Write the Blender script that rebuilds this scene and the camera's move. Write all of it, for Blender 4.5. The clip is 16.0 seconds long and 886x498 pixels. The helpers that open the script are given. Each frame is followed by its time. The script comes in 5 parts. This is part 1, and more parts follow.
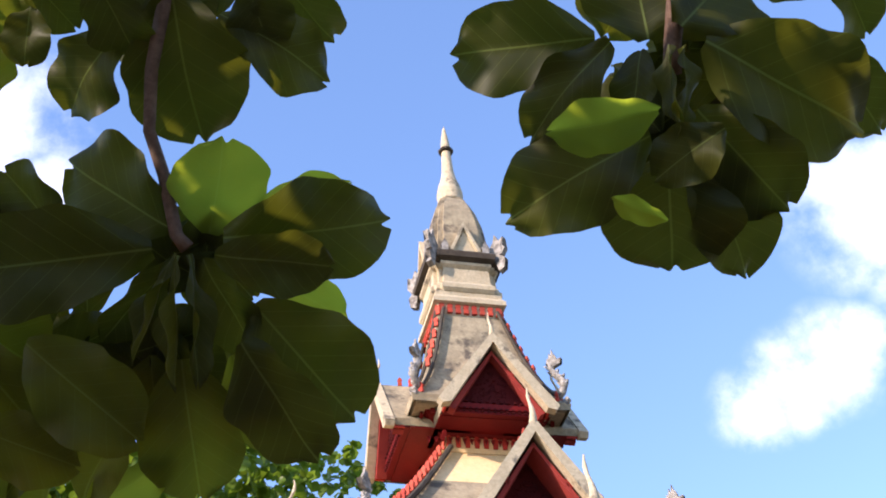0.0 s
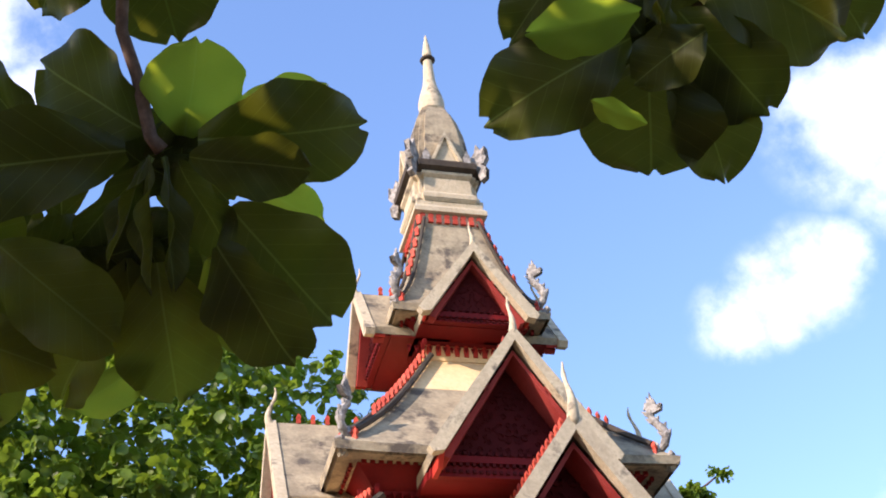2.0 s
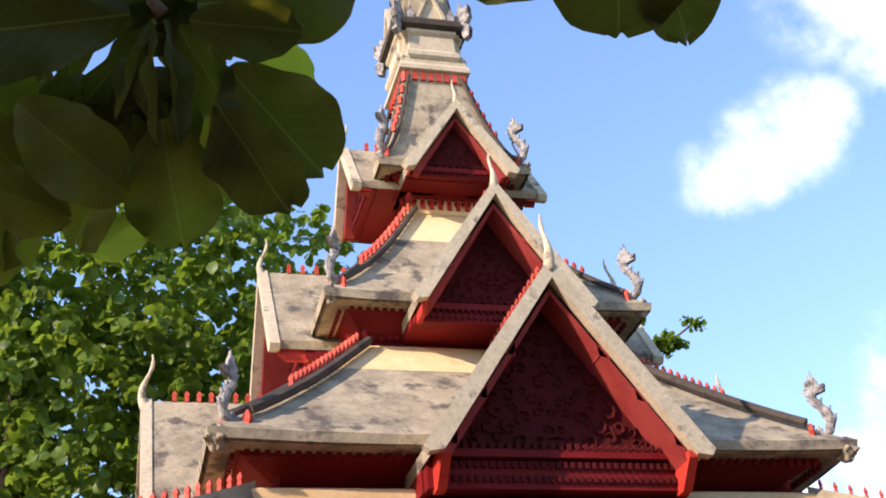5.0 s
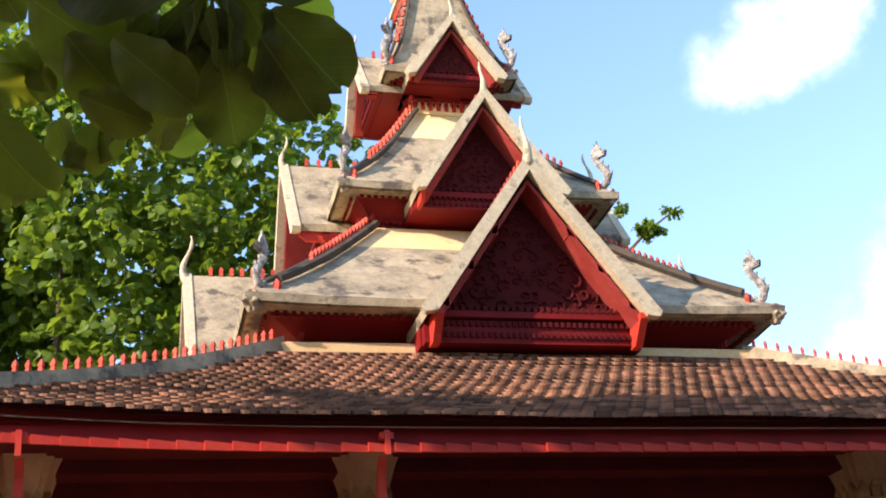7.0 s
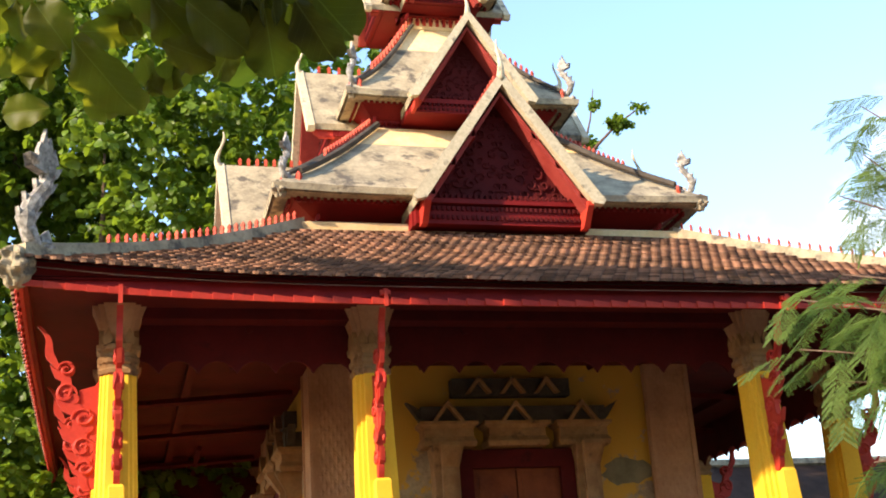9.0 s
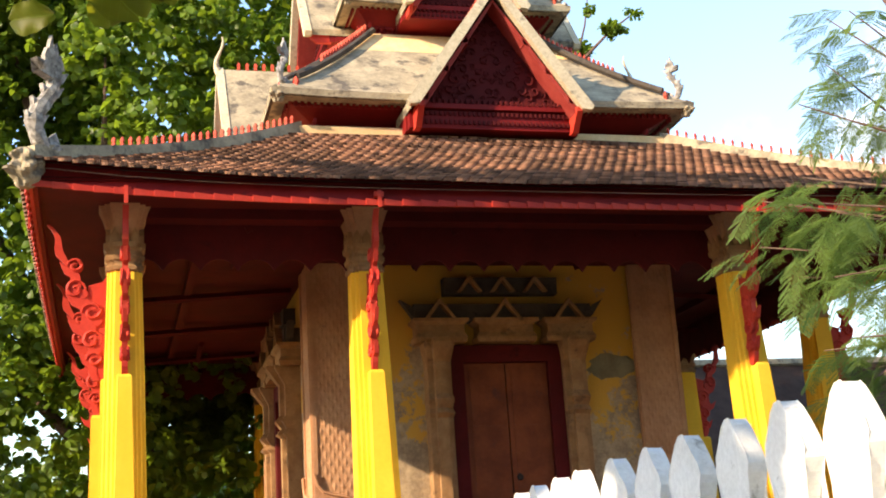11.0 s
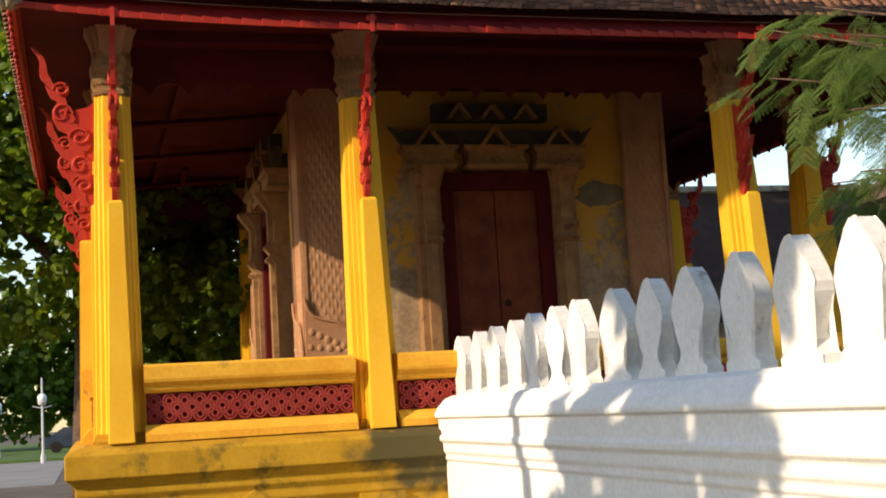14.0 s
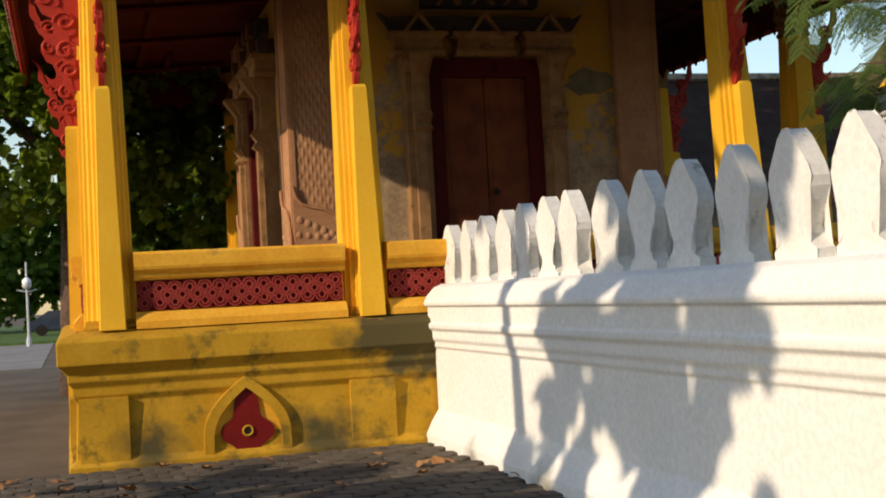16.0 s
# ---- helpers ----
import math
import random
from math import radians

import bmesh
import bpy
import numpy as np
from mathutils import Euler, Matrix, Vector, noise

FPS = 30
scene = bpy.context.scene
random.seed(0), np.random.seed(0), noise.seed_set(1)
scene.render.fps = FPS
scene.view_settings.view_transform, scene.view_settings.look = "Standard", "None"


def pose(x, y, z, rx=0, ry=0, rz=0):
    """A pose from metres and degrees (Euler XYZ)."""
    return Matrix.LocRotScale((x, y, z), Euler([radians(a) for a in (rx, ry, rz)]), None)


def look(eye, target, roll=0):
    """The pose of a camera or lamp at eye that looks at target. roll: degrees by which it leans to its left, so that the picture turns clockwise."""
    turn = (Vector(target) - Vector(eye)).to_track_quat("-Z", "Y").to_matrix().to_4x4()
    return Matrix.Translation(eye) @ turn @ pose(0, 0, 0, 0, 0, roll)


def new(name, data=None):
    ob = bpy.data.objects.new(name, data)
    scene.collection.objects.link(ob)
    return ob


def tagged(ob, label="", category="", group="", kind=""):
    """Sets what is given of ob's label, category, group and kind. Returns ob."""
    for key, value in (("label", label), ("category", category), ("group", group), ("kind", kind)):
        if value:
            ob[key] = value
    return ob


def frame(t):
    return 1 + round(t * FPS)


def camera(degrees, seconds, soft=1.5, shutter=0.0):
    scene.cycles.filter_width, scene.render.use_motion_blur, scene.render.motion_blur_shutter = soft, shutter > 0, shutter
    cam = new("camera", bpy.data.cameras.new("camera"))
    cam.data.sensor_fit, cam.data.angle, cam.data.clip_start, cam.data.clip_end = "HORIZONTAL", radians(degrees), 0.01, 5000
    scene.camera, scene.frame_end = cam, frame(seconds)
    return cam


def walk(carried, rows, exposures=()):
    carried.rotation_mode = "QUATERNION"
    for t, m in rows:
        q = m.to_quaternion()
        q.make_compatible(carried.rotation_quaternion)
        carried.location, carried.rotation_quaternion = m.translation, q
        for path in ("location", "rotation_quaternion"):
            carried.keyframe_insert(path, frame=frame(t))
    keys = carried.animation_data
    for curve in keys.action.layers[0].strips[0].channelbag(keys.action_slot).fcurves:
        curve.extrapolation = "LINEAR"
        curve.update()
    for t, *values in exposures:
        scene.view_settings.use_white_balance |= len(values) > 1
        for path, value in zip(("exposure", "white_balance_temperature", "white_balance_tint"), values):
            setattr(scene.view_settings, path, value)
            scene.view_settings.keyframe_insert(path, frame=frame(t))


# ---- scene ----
# camera: seconds, place, yaw, pitch, roll
ROWS = [
    (0.0, -3.609, -12.097, 4.117, -15.928, 39.836, -4.894),
    (0.5, -3.558, -12.103, 4.102, -15.756, 38.88, -4.808),
    (1.0, -3.53, -12.08, 4.106, -15.799, 37.91, -4.975),
    (1.5, -3.54, -12.046, 4.106, -16.067, 37.022, -5.036),
    (2.0, -3.571, -12.047, 4.103, -16.456, 35.908, -5.01),
    (2.5, -3.634, -12.114, 4.084, -16.817, 34.71, -5.192),
    (3.0, -3.62, -12.117, 4.1, -16.968, 33.52, -5.36),
    (3.5, -3.622, -12.1, 4.11, -17.072, 32.404, -5.32),
    (4.0, -3.611, -12.121, 4.093, -16.975, 31.265, -5.279),
    (6.5, -3.979, -13.767, 2.976, -15.911, 26.339, -4.68),
    (7.0, -4.108, -14.345, 2.736, -15.772, 24.75, -4.645),
    (7.5, -4.255, -14.931, 2.528, -15.736, 23.17, -4.526),
    (8.0, -4.399, -15.613, 2.283, -15.62, 21.636, -4.412),
    (8.5, -4.557, -16.392, 2.02, -15.463, 20.276, -4.095),
    (9.0, -4.796, -17.338, 1.641, -15.425, 19.199, -3.911),
    (11.5, -4.902, -17.89, 1.439, -15.247, 13.564, -3.601),
    (12.0, -4.991, -17.799, 1.502, -15.677, 12.092, -3.685),
    (12.5, -5.013, -17.776, 1.531, -15.784, 10.763, -3.547),
    (13.0, -5.024, -17.77, 1.594, -15.851, 9.216, -3.143),
    (13.5, -5.025, -17.754, 1.544, -15.858, 8.149, -3.383),
    (14.0, -5.025, -17.753, 1.511, -15.872, 6.979, -3.367),
    (14.5, -5.048, -17.733, 1.527, -16.005, 5.712, -3.22),
    (15.0, -5.07, -17.733, 1.531, -16.142, 4.384, -3.155),
    (15.5, -5.084, -17.718, 1.554, -16.263, 3.093, -3.046),
    (16.0, -5.087, -17.72, 1.551, -16.358, 1.817, -3.099),
]


def aim(x, y, z, yaw, pitch, roll):
    a, b = radians(yaw), radians(pitch)
    way = Vector((-math.sin(a) * math.cos(b), math.cos(a) * math.cos(b), math.sin(b)))
    eye = Vector((x, y, z))
    return look(eye, eye + way * 10, roll)


cam = camera(38.2, 16.0, soft=1.9)
walk(cam, [(r[0], aim(*r[1:])) for r in ROWS], [(0, 1.18, 6250, 27), (4, 1.12, 6250, 27), (6.5, 1.33, 6450, 24), (9, 1.65, 7000, 17), (11.5, 1.65, 7300, 18), (12.5, 1.45, 7300, 18), (13.5, 0.95, 7300, 18), (14.5, 0.58, 7300, 18), (16, 0.25, 7200, 17)])

# ---- world and sun ----
SUN = Vector((-1.0, -0.42, 0.54)).normalized()
world = bpy.data.worlds.new("world")
scene.world = world
world.use_nodes = True
wn, wl = world.node_tree.nodes, world.node_tree.links
wn.clear()


def wnode(kind, **k):
    n = wn.new(kind)
    for key, v in k.items():
        n.inputs[key].default_value = v
    return n


sky = wn.new("ShaderNodeTexSky")
sky.sky_type, sky.sun_disc = "NISHITA", False
sky.sun_elevation = math.asin(SUN.z)
sky.sun_rotation = math.atan2(SUN.x, SUN.y)
sky.air_density, sky.dust_density, sky.ozone_density = 1.5, 0.35, 5.0
geo = wn.new("ShaderNodeTexCoord")
nz = wn.new("ShaderNodeTexNoise")
nz.inputs["Scale"].default_value, nz.inputs["Detail"].default_value, nz.inputs["Roughness"].default_value = 13.0, 9, 0.6
wl.new(geo.outputs["Generated"], nz.inputs["Vector"])
cover = None
# cumulus: direction, spread, density
for d, spread in (((0.47, 0.715, 0.520), 0.036), ((0.495, 0.70, 0.533), 0.036), ((0.445, 0.735, 0.509), 0.030), ((0.512, 0.685, 0.54), 0.026), ((0.50, 0.615, 0.61), 0.05), ((0.56, 0.60, 0.57), 0.06),
                  ((0.53, 0.58, 0.62), 0.05), ((-0.13, 0.71, 0.69), 0.06), ((-0.10, 0.74, 0.66), 0.045), ((0.60, 0.71, 0.36), 0.07), ((0.56, 0.76, 0.30), 0.05), ((0.48, 0.83, 0.27), 0.05), ((0.36, 0.90, 0.16), 0.07), ((0.30, 0.93, 0.20), 0.05)):
    dist = wn.new("ShaderNodeVectorMath")
    dist.operation = "DISTANCE"
    wl.new(geo.outputs["Generated"], dist.inputs[0])
    dist.inputs[1].default_value = Vector(d).normalized()
    mr = wn.new("ShaderNodeMapRange")
    mr.inputs["From Min"].default_value, mr.inputs["From Max"].default_value = spread * 1.45, 0.0
    mr.inputs["To Min"].default_value, mr.inputs["To Max"].default_value = 0.0, 1.0
    wl.new(dist.outputs["Value"], mr.inputs["Value"])
    if cover is None:
        cover = mr.outputs["Result"]
    else:
        mx = wn.new("ShaderNodeMath")
        mx.operation = "MAXIMUM"
        wl.new(cover, mx.inputs[0])
        wl.new(mr.outputs["Result"], mx.inputs[1])
        cover = mx.outputs[0]
mul = wn.new("ShaderNodeMath")
mul.operation = "MULTIPLY_ADD"
wl.new(nz.outputs["Fac"], mul.inputs[0])
mul.inputs[1].default_value = 2.6
wl.new(cover, mul.inputs[2])
cr = wn.new("ShaderNodeMapRange")
cr.interpolation_type = "SMOOTHSTEP"
cr.inputs["From Min"].default_value, cr.inputs["From Max"].default_value = 1.30, 2.35
cr.inputs["To Max"].default_value = 0.62
wl.new(mul.outputs[0], cr.inputs["Value"])
gate = wn.new("ShaderNodeMath")
gate.operation = "MULTIPLY"
wl.new(cr.outputs["Result"], gate.inputs[0])
step = wn.new("ShaderNodeMapRange")
step.inputs["From Min"].default_value, step.inputs["From Max"].default_value = 0.0, 0.35
wl.new(cover, step.inputs["Value"])
wl.new(step.outputs["Result"], gate.inputs[1])
mix = wn.new("ShaderNodeMix")
mix.data_type = "RGBA"
wl.new(gate.outputs[0], mix.inputs["Factor"])
wl.new(sky.outputs["Color"], mix.inputs[6])
mix.inputs[7].default_value = (6.3, 6.6, 7.0, 1)
bg = wnode("ShaderNodeBackground", Strength=0.15)
wl.new(mix.outputs[2], bg.inputs["Color"])
wl.new(bg.outputs[0], wn.new("ShaderNodeOutputWorld").inputs[0])

sun = new("sun", bpy.data.lights.new("sun", "SUN"))
sun.data.energy, sun.data.angle, sun.data.color = 3.5, radians(0.6), (1.0, 0.87, 0.66)
sun.matrix_world = look(SUN * 40, (0, 0, 0))


# ---- materials ----
def material(name, c1, c2, size=0.6, rough=0.8, bump=0.15, stain=None, stain_size=1.2, stain_at=0.55, fine=25.0, spread=0.0, metal=0.0, coat=0.0, gritty=0.28, sheen=0.2, coat_z=None):
    """Two tones mixed by broad noise, fine grain, an optional stain colour and a relief."""
    m = bpy.data.materials.new(name)
    m.use_nodes = True
    n, l = m.node_tree.nodes, m.node_tree.links
    b = n["Principled BSDF"]
    g = n.new("ShaderNodeNewGeometry")

    def noise_at(scale, detail=4.0, r=0.6):
        t = n.new("ShaderNodeTexNoise")
        t.inputs["Scale"].default_value, t.inputs["Detail"].default_value, t.inputs["Roughness"].default_value = scale, detail, r
        l.new(g.outputs["Position"], t.inputs["Vector"])
        return t.outputs["Fac"]

    def mixed(f, a, c):
        x = n.new("ShaderNodeMix")
        x.data_type = "RGBA"
        l.new(f, x.inputs["Factor"])
        for s, v in ((6, a), (7, c)):
            if hasattr(v, "default_value"):
                l.new(v, x.inputs[s])
            else:
                x.inputs[s].default_value = (*v, 1)
        return x.outputs[2]

    def ramp(f, lo, hi):
        r = n.new("ShaderNodeMapRange")
        r.interpolation_type = "SMOOTHSTEP"
        r.inputs["From Min"].default_value, r.inputs["From Max"].default_value = lo, hi
        l.new(f, r.inputs["Value"])
        return r.outputs["Result"]

    col = mixed(ramp(noise_at(1.0 / size), 0.3, 0.7), c1, c2)
    grain = noise_at(fine, 6, 0.7)
    dark = n.new("ShaderNodeMix")
    dark.data_type, dark.blend_type = "RGBA", "MULTIPLY"
    dark.inputs["Factor"].default_value = gritty
    l.new(col, dark.inputs[6])
    tone = mixed(ramp(grain, 0.3, 0.7), (0.62, 0.6, 0.58), (1.15, 1.15, 1.15))
    l.new(tone, dark.inputs[7])
    col = dark.outputs[2]
    if stain:
        where, edge = noise_at(1.0 / stain_size, 9, 0.68), 0.14
        if coat_z:
            # old paint that has flaked away below a ragged line
            sep = n.new("ShaderNodeSeparateXYZ")
            l.new(g.outputs["Position"], sep.inputs[0])
            hi = n.new("ShaderNodeMapRange")
            hi.inputs["From Min"].default_value, hi.inputs["From Max"].default_value = coat_z
            hi.inputs["To Min"].default_value, hi.inputs["To Max"].default_value = -0.12, 0.22
            l.new(sep.outputs["Z"], hi.inputs["Value"])
            add = n.new("ShaderNodeMath")
            add.operation = "ADD"
            l.new(where, add.inputs[0])
            l.new(hi.outputs["Result"], add.inputs[1])
            where, edge = add.outputs[0], 0.05
        col = mixed(ramp(where, stain_at, stain_at + edge), col, stain)
    if spread:
        o = n.new("ShaderNodeObjectInfo")
        isl = n.new("ShaderNodeMath")
        isl.operation = "ADD"
        l.new(o.outputs["Random"], isl.inputs[0])
        l.new(g.outputs["Random Per Island"], isl.inputs[1])
        fr = n.new("ShaderNodeMath")
        fr.operation = "FRACT"
        l.new(isl.outputs[0], fr.inputs[0])
        mr = n.new("ShaderNodeMapRange")
        mr.inputs["To Min"].default_value, mr.inputs["To Max"].default_value = 1 - spread, 1 + spread * 0.6
        l.new(fr.outputs[0], mr.inputs["Value"])
        v = n.new("ShaderNodeMix")
        v.data_type, v.blend_type = "RGBA", "MULTIPLY"
        v.inputs["Factor"].default_value = 1.0
        l.new(col, v.inputs[6])
        l.new(mr.outputs["Result"], v.inputs[7])
        col = v.outputs[2]
    l.new(col, b.inputs["Base Color"])
    b.inputs["Roughness"].default_value, b.inputs["Metallic"].default_value = rough, metal
    b.inputs["Coat Weight"].default_value = coat
    b.inputs["Specular IOR Level"].default_value = sheen
    if bump:
        bn = n.new("ShaderNodeBump")
        bn.inputs["Strength"].default_value, bn.inputs["Distance"].default_value = bump, 0.02
        l.new(grain, bn.inputs["Height"])
        l.new(bn.outputs[0], b.inputs["Normal"])
    return m


def leaf_material(name, c1, c2, glow, mixin=0.4, rough=0.4, size=0.3):
    """Leaf: gloss above, light passing through the blade."""
    m = material(name, c1, c2, size, rough, 0.1, fine=14, spread=0.35)
    n, l = m.node_tree.nodes, m.node_tree.links
    t = n.new("ShaderNodeBsdfTranslucent")
    t.inputs["Color"].default_value = (*glow, 1)
    x = n.new("ShaderNodeMixShader")
    x.inputs[0].default_value = mixin
    l.new(n["Principled BSDF"].outputs[0], x.inputs[1])
    l.new(t.outputs[0], x.inputs[2])
    l.new(x.outputs[0], n["Material Output"].inputs[0])
    return m


YELLOW = material("yellow_limewash", (0.78, 0.42, 0.028), (0.84, 0.49, 0.045), 0.8, 0.85, 0.05, (0.50, 0.25, 0.03), 0.7, 0.66, gritty=0.12)
YELLOW_MOSS = material("mossy_yellow_limewash", (0.43, 0.235, 0.016), (0.53, 0.30, 0.026), 0.5, 0.9, 0.18, (0.21, 0.135, 0.022), 0.3, 0.525, gritty=0.3)
ORANGE = material("ochre_limewash", (0.70, 0.33, 0.03), (0.79, 0.43, 0.05), 0.5, 0.85, 0.15, (0.35, 0.2, 0.06), 0.5, 0.6)
RED = material("red_paint", (0.14, 0.005, 0.005), (0.19, 0.008, 0.007), 0.5, 0.65, 0.12, (0.07, 0.005, 0.005), 0.5, 0.58)
# darker copy of RED: shade under eaves and gables put in the colour
RED_SHADED = material("sooty_red_paint", (0.065, 0.004, 0.004), (0.095, 0.006, 0.006), 0.5, 0.8, 0.12, (0.035, 0.003, 0.003), 0.5, 0.58)
RED_BRIGHT = material("bright_red_paint", (0.40, 0.028, 0.018), (0.48, 0.045, 0.025), 0.4, 0.6, 0.12, (0.25, 0.03, 0.02), 0.3, 0.6)
SPIKE = material("orange_red_paint", (0.44, 0.05, 0.03), (0.54, 0.09, 0.05), 0.3, 0.7, 0.1, (0.35, 0.16, 0.12), 0.2, 0.6, spread=0.25)
PLASTER = material("weathered_plaster", (0.26, 0.215, 0.145), (0.44, 0.365, 0.24), 0.3, 0.9, 0.45, (0.11, 0.092, 0.072), 0.36, 0.50, gritty=0.5)
PLASTER_PALE = material("pale_weathered_plaster", (0.48, 0.40, 0.27), (0.60, 0.51, 0.35), 0.3, 0.9, 0.4, (0.17, 0.145, 0.11), 0.3, 0.53, gritty=0.45)
PLASTER_DARK = material("blackened_plaster", (0.055, 0.044, 0.034), (0.10, 0.08, 0.062), 0.3, 0.9, 0.35, (0.04, 0.035, 0.03), 0.3, 0.5)
SILVER = material("grey_stucco", (0.15, 0.14, 0.125), (0.42, 0.39, 0.35), 0.08, 0.8, 0.4, (0.12, 0.11, 0.10), 0.12, 0.52)
TILE = material("fired_clay_tile", (0.20, 0.11, 0.072), (0.31, 0.155, 0.095), 0.9, 0.9, 0.3, (0.42, 0.19, 0.085), 1.1, 0.58, spread=0.6, gritty=0.5)
BAND = material("cream_limewash", (0.72, 0.48, 0.22), (0.80, 0.58, 0.32), 0.5, 0.85, 0.15, (0.4, 0.28, 0.16), 0.4, 0.62)
WHITE = material("white_limewash", (0.78, 0.77, 0.73), (0.82, 0.81, 0.78), 0.9, 0.85, 0.18, (0.55, 0.52, 0.46), 0.7, 0.66)
WHITE_AGED = material("aged_white_limewash", (0.72, 0.71, 0.67), (0.80, 0.79, 0.76), 0.5, 0.85, 0.25, (0.34, 0.32, 0.28), 0.2, 0.60)
CELLA = material("peeling_yellow_plaster", (0.27, 0.20, 0.13), (0.50, 0.37, 0.22), 0.28, 0.9, 0.5, (0.56, 0.31, 0.05), 0.5, 0.545, gritty=0.6, coat_z=(2.4, 5.0))
GREY_RENDER = material("bare_grey_render", (0.17, 0.145, 0.085), (0.23, 0.20, 0.12), 0.25, 0.9, 0.4)
RED_DUSTY = material("dusty_red_paint", (0.27, 0.032, 0.026), (0.34, 0.05, 0.04), 0.3, 0.75, 0.15, (0.2, 0.06, 0.05), 0.25, 0.6)
CARVED = material("brown_stucco", (0.37, 0.185, 0.095), (0.47, 0.26, 0.14), 0.4, 0.9, 0.4, (0.25, 0.13, 0.08), 0.3, 0.58)
SAND = material("sandy_stucco", (0.25, 0.135, 0.06), (0.34, 0.195, 0.09), 0.2, 0.9, 0.35, (0.12, 0.07, 0.04), 0.25, 0.56)
FLOOR_LAYER = material("dark_floor_tile", (0.19, 0.10, 0.075), (0.26, 0.14, 0.10), 0.4, 0.7, 0.15, (0.07, 0.04, 0.03), 0.5, 0.55)
WOOD = material("old_brown_wood", (0.13, 0.030, 0.011), (0.20, 0.052, 0.017), 0.3, 0.6, 0.2, (0.09, 0.03, 0.02), 0.4, 0.58)
BARK = material("brown_bark", (0.10, 0.06, 0.045), (0.17, 0.11, 0.08), 0.08, 0.9, 0.6)
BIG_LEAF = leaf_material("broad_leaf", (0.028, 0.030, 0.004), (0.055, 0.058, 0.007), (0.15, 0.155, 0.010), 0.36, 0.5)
# lighter copy of BIG_LEAF: light coming through the blades put in the colour
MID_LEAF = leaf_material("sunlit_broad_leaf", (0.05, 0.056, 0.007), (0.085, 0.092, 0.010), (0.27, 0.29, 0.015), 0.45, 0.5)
# brightest copy of BIG_LEAF, with the sun on it put in the colour
LIT_LEAF = leaf_material("young_broad_leaf", (0.12, 0.15, 0.015), (0.16, 0.20, 0.02), (0.50, 0.60, 0.035), 0.58, 0.5)
TREE_LEAF = leaf_material("tree_leaf", (0.05, 0.095, 0.012), (0.13, 0.20, 0.024), (0.30, 0.44, 0.03), 0.36, 0.40)
FROND = leaf_material("feathery_leaf", (0.07, 0.12, 0.03), (0.13, 0.19, 0.05), (0.26, 0.38, 0.08), 0.45, 0.55)
GROUND = material("paving_earth", (0.10, 0.08, 0.06), (0.15, 0.12, 0.092), 1.5, 0.95, 0.4, (0.09, 0.075, 0.06), 2.5, 0.55)
PAVER = material("grey_paver", (0.085, 0.07, 0.055), (0.13, 0.11, 0.088), 0.6, 0.9, 0.4, (0.055, 0.048, 0.036), 0.5, 0.55, spread=0.2)
ROAD = material("asphalt", (0.20, 0.19, 0.18), (0.26, 0.25, 0.23), 2.0, 0.9, 0.3)
GRASS = material("verge_grass", (0.06, 0.11, 0.03), (0.10, 0.16, 0.04), 1.0, 0.9, 0.5)
HOLE = material("dark_hole", (0.02, 0.015, 0.012), (0.03, 0.02, 0.018), 0.3, 0.9, 0.0)
GREY_METAL = material("painted_steel", (0.45, 0.46, 0.47), (0.52, 0.53, 0.54), 0.5, 0.5, 0.05)
GLOBE = material("milky_glass", (0.8, 0.8, 0.78), (0.85, 0.85, 0.83), 0.5, 0.3, 0.0)
FAR_ROOF = material("dark_roof_tile", (0.10, 0.06, 0.045), (0.15, 0.09, 0.065), 0.5, 0.9, 0.4, (0.2, 0.1, 0.07), 0.6, 0.6)



def moss_patch(m, spot, reach):
    """Dark moss spreading raggedly round one damp spot."""
    n, l = m.node_tree.nodes, m.node_tree.links
    b = n["Principled BSDF"]
    src = b.inputs["Base Color"].links[0].from_socket
    g = n.new("ShaderNodeNewGeometry")
    d = n.new("ShaderNodeVectorMath")
    d.operation = "DISTANCE"
    l.new(g.outputs["Position"], d.inputs[0])
    d.inputs[1].default_value = spot
    t = n.new("ShaderNodeTexNoise")
    t.inputs["Scale"].default_value, t.inputs["Detail"].default_value = 4.5, 8
    l.new(g.outputs["Position"], t.inputs["Vector"])
    a = n.new("ShaderNodeMath")
    a.operation = "MULTIPLY_ADD"
    l.new(t.outputs["Fac"], a.inputs[0])
    a.inputs[1].default_value = -1.6 * reach
    l.new(d.outputs["Value"], a.inputs[2])
    r = n.new("ShaderNodeMapRange")
    r.inputs["From Min"].default_value, r.inputs["From Max"].default_value = 0.1, -0.25
    l.new(a.outputs[0], r.inputs["Value"])
    x = n.new("ShaderNodeMix")
    x.data_type = "RGBA"
    l.new(r.outputs["Result"], x.inputs["Factor"])
    l.new(src, x.inputs[6])
    x.inputs[7].default_value = (0.085, 0.07, 0.028, 1)
    l.new(x.outputs[2], b.inputs["Base Color"])


moss_patch(YELLOW_MOSS, (-1.8, -5.25, 1.15), 0.75)
moss_patch(YELLOW_MOSS, (-2.7, -5.1, 0.1), 0.48)
moss_patch(WHITE, (-1.72, -8.6, -0.05), 0.30)
moss_patch(WHITE, (-1.66, -6.6, -0.05), 0.22)
moss_patch(YELLOW_MOSS, (-4.4, -5.1, 0.15), 0.38)

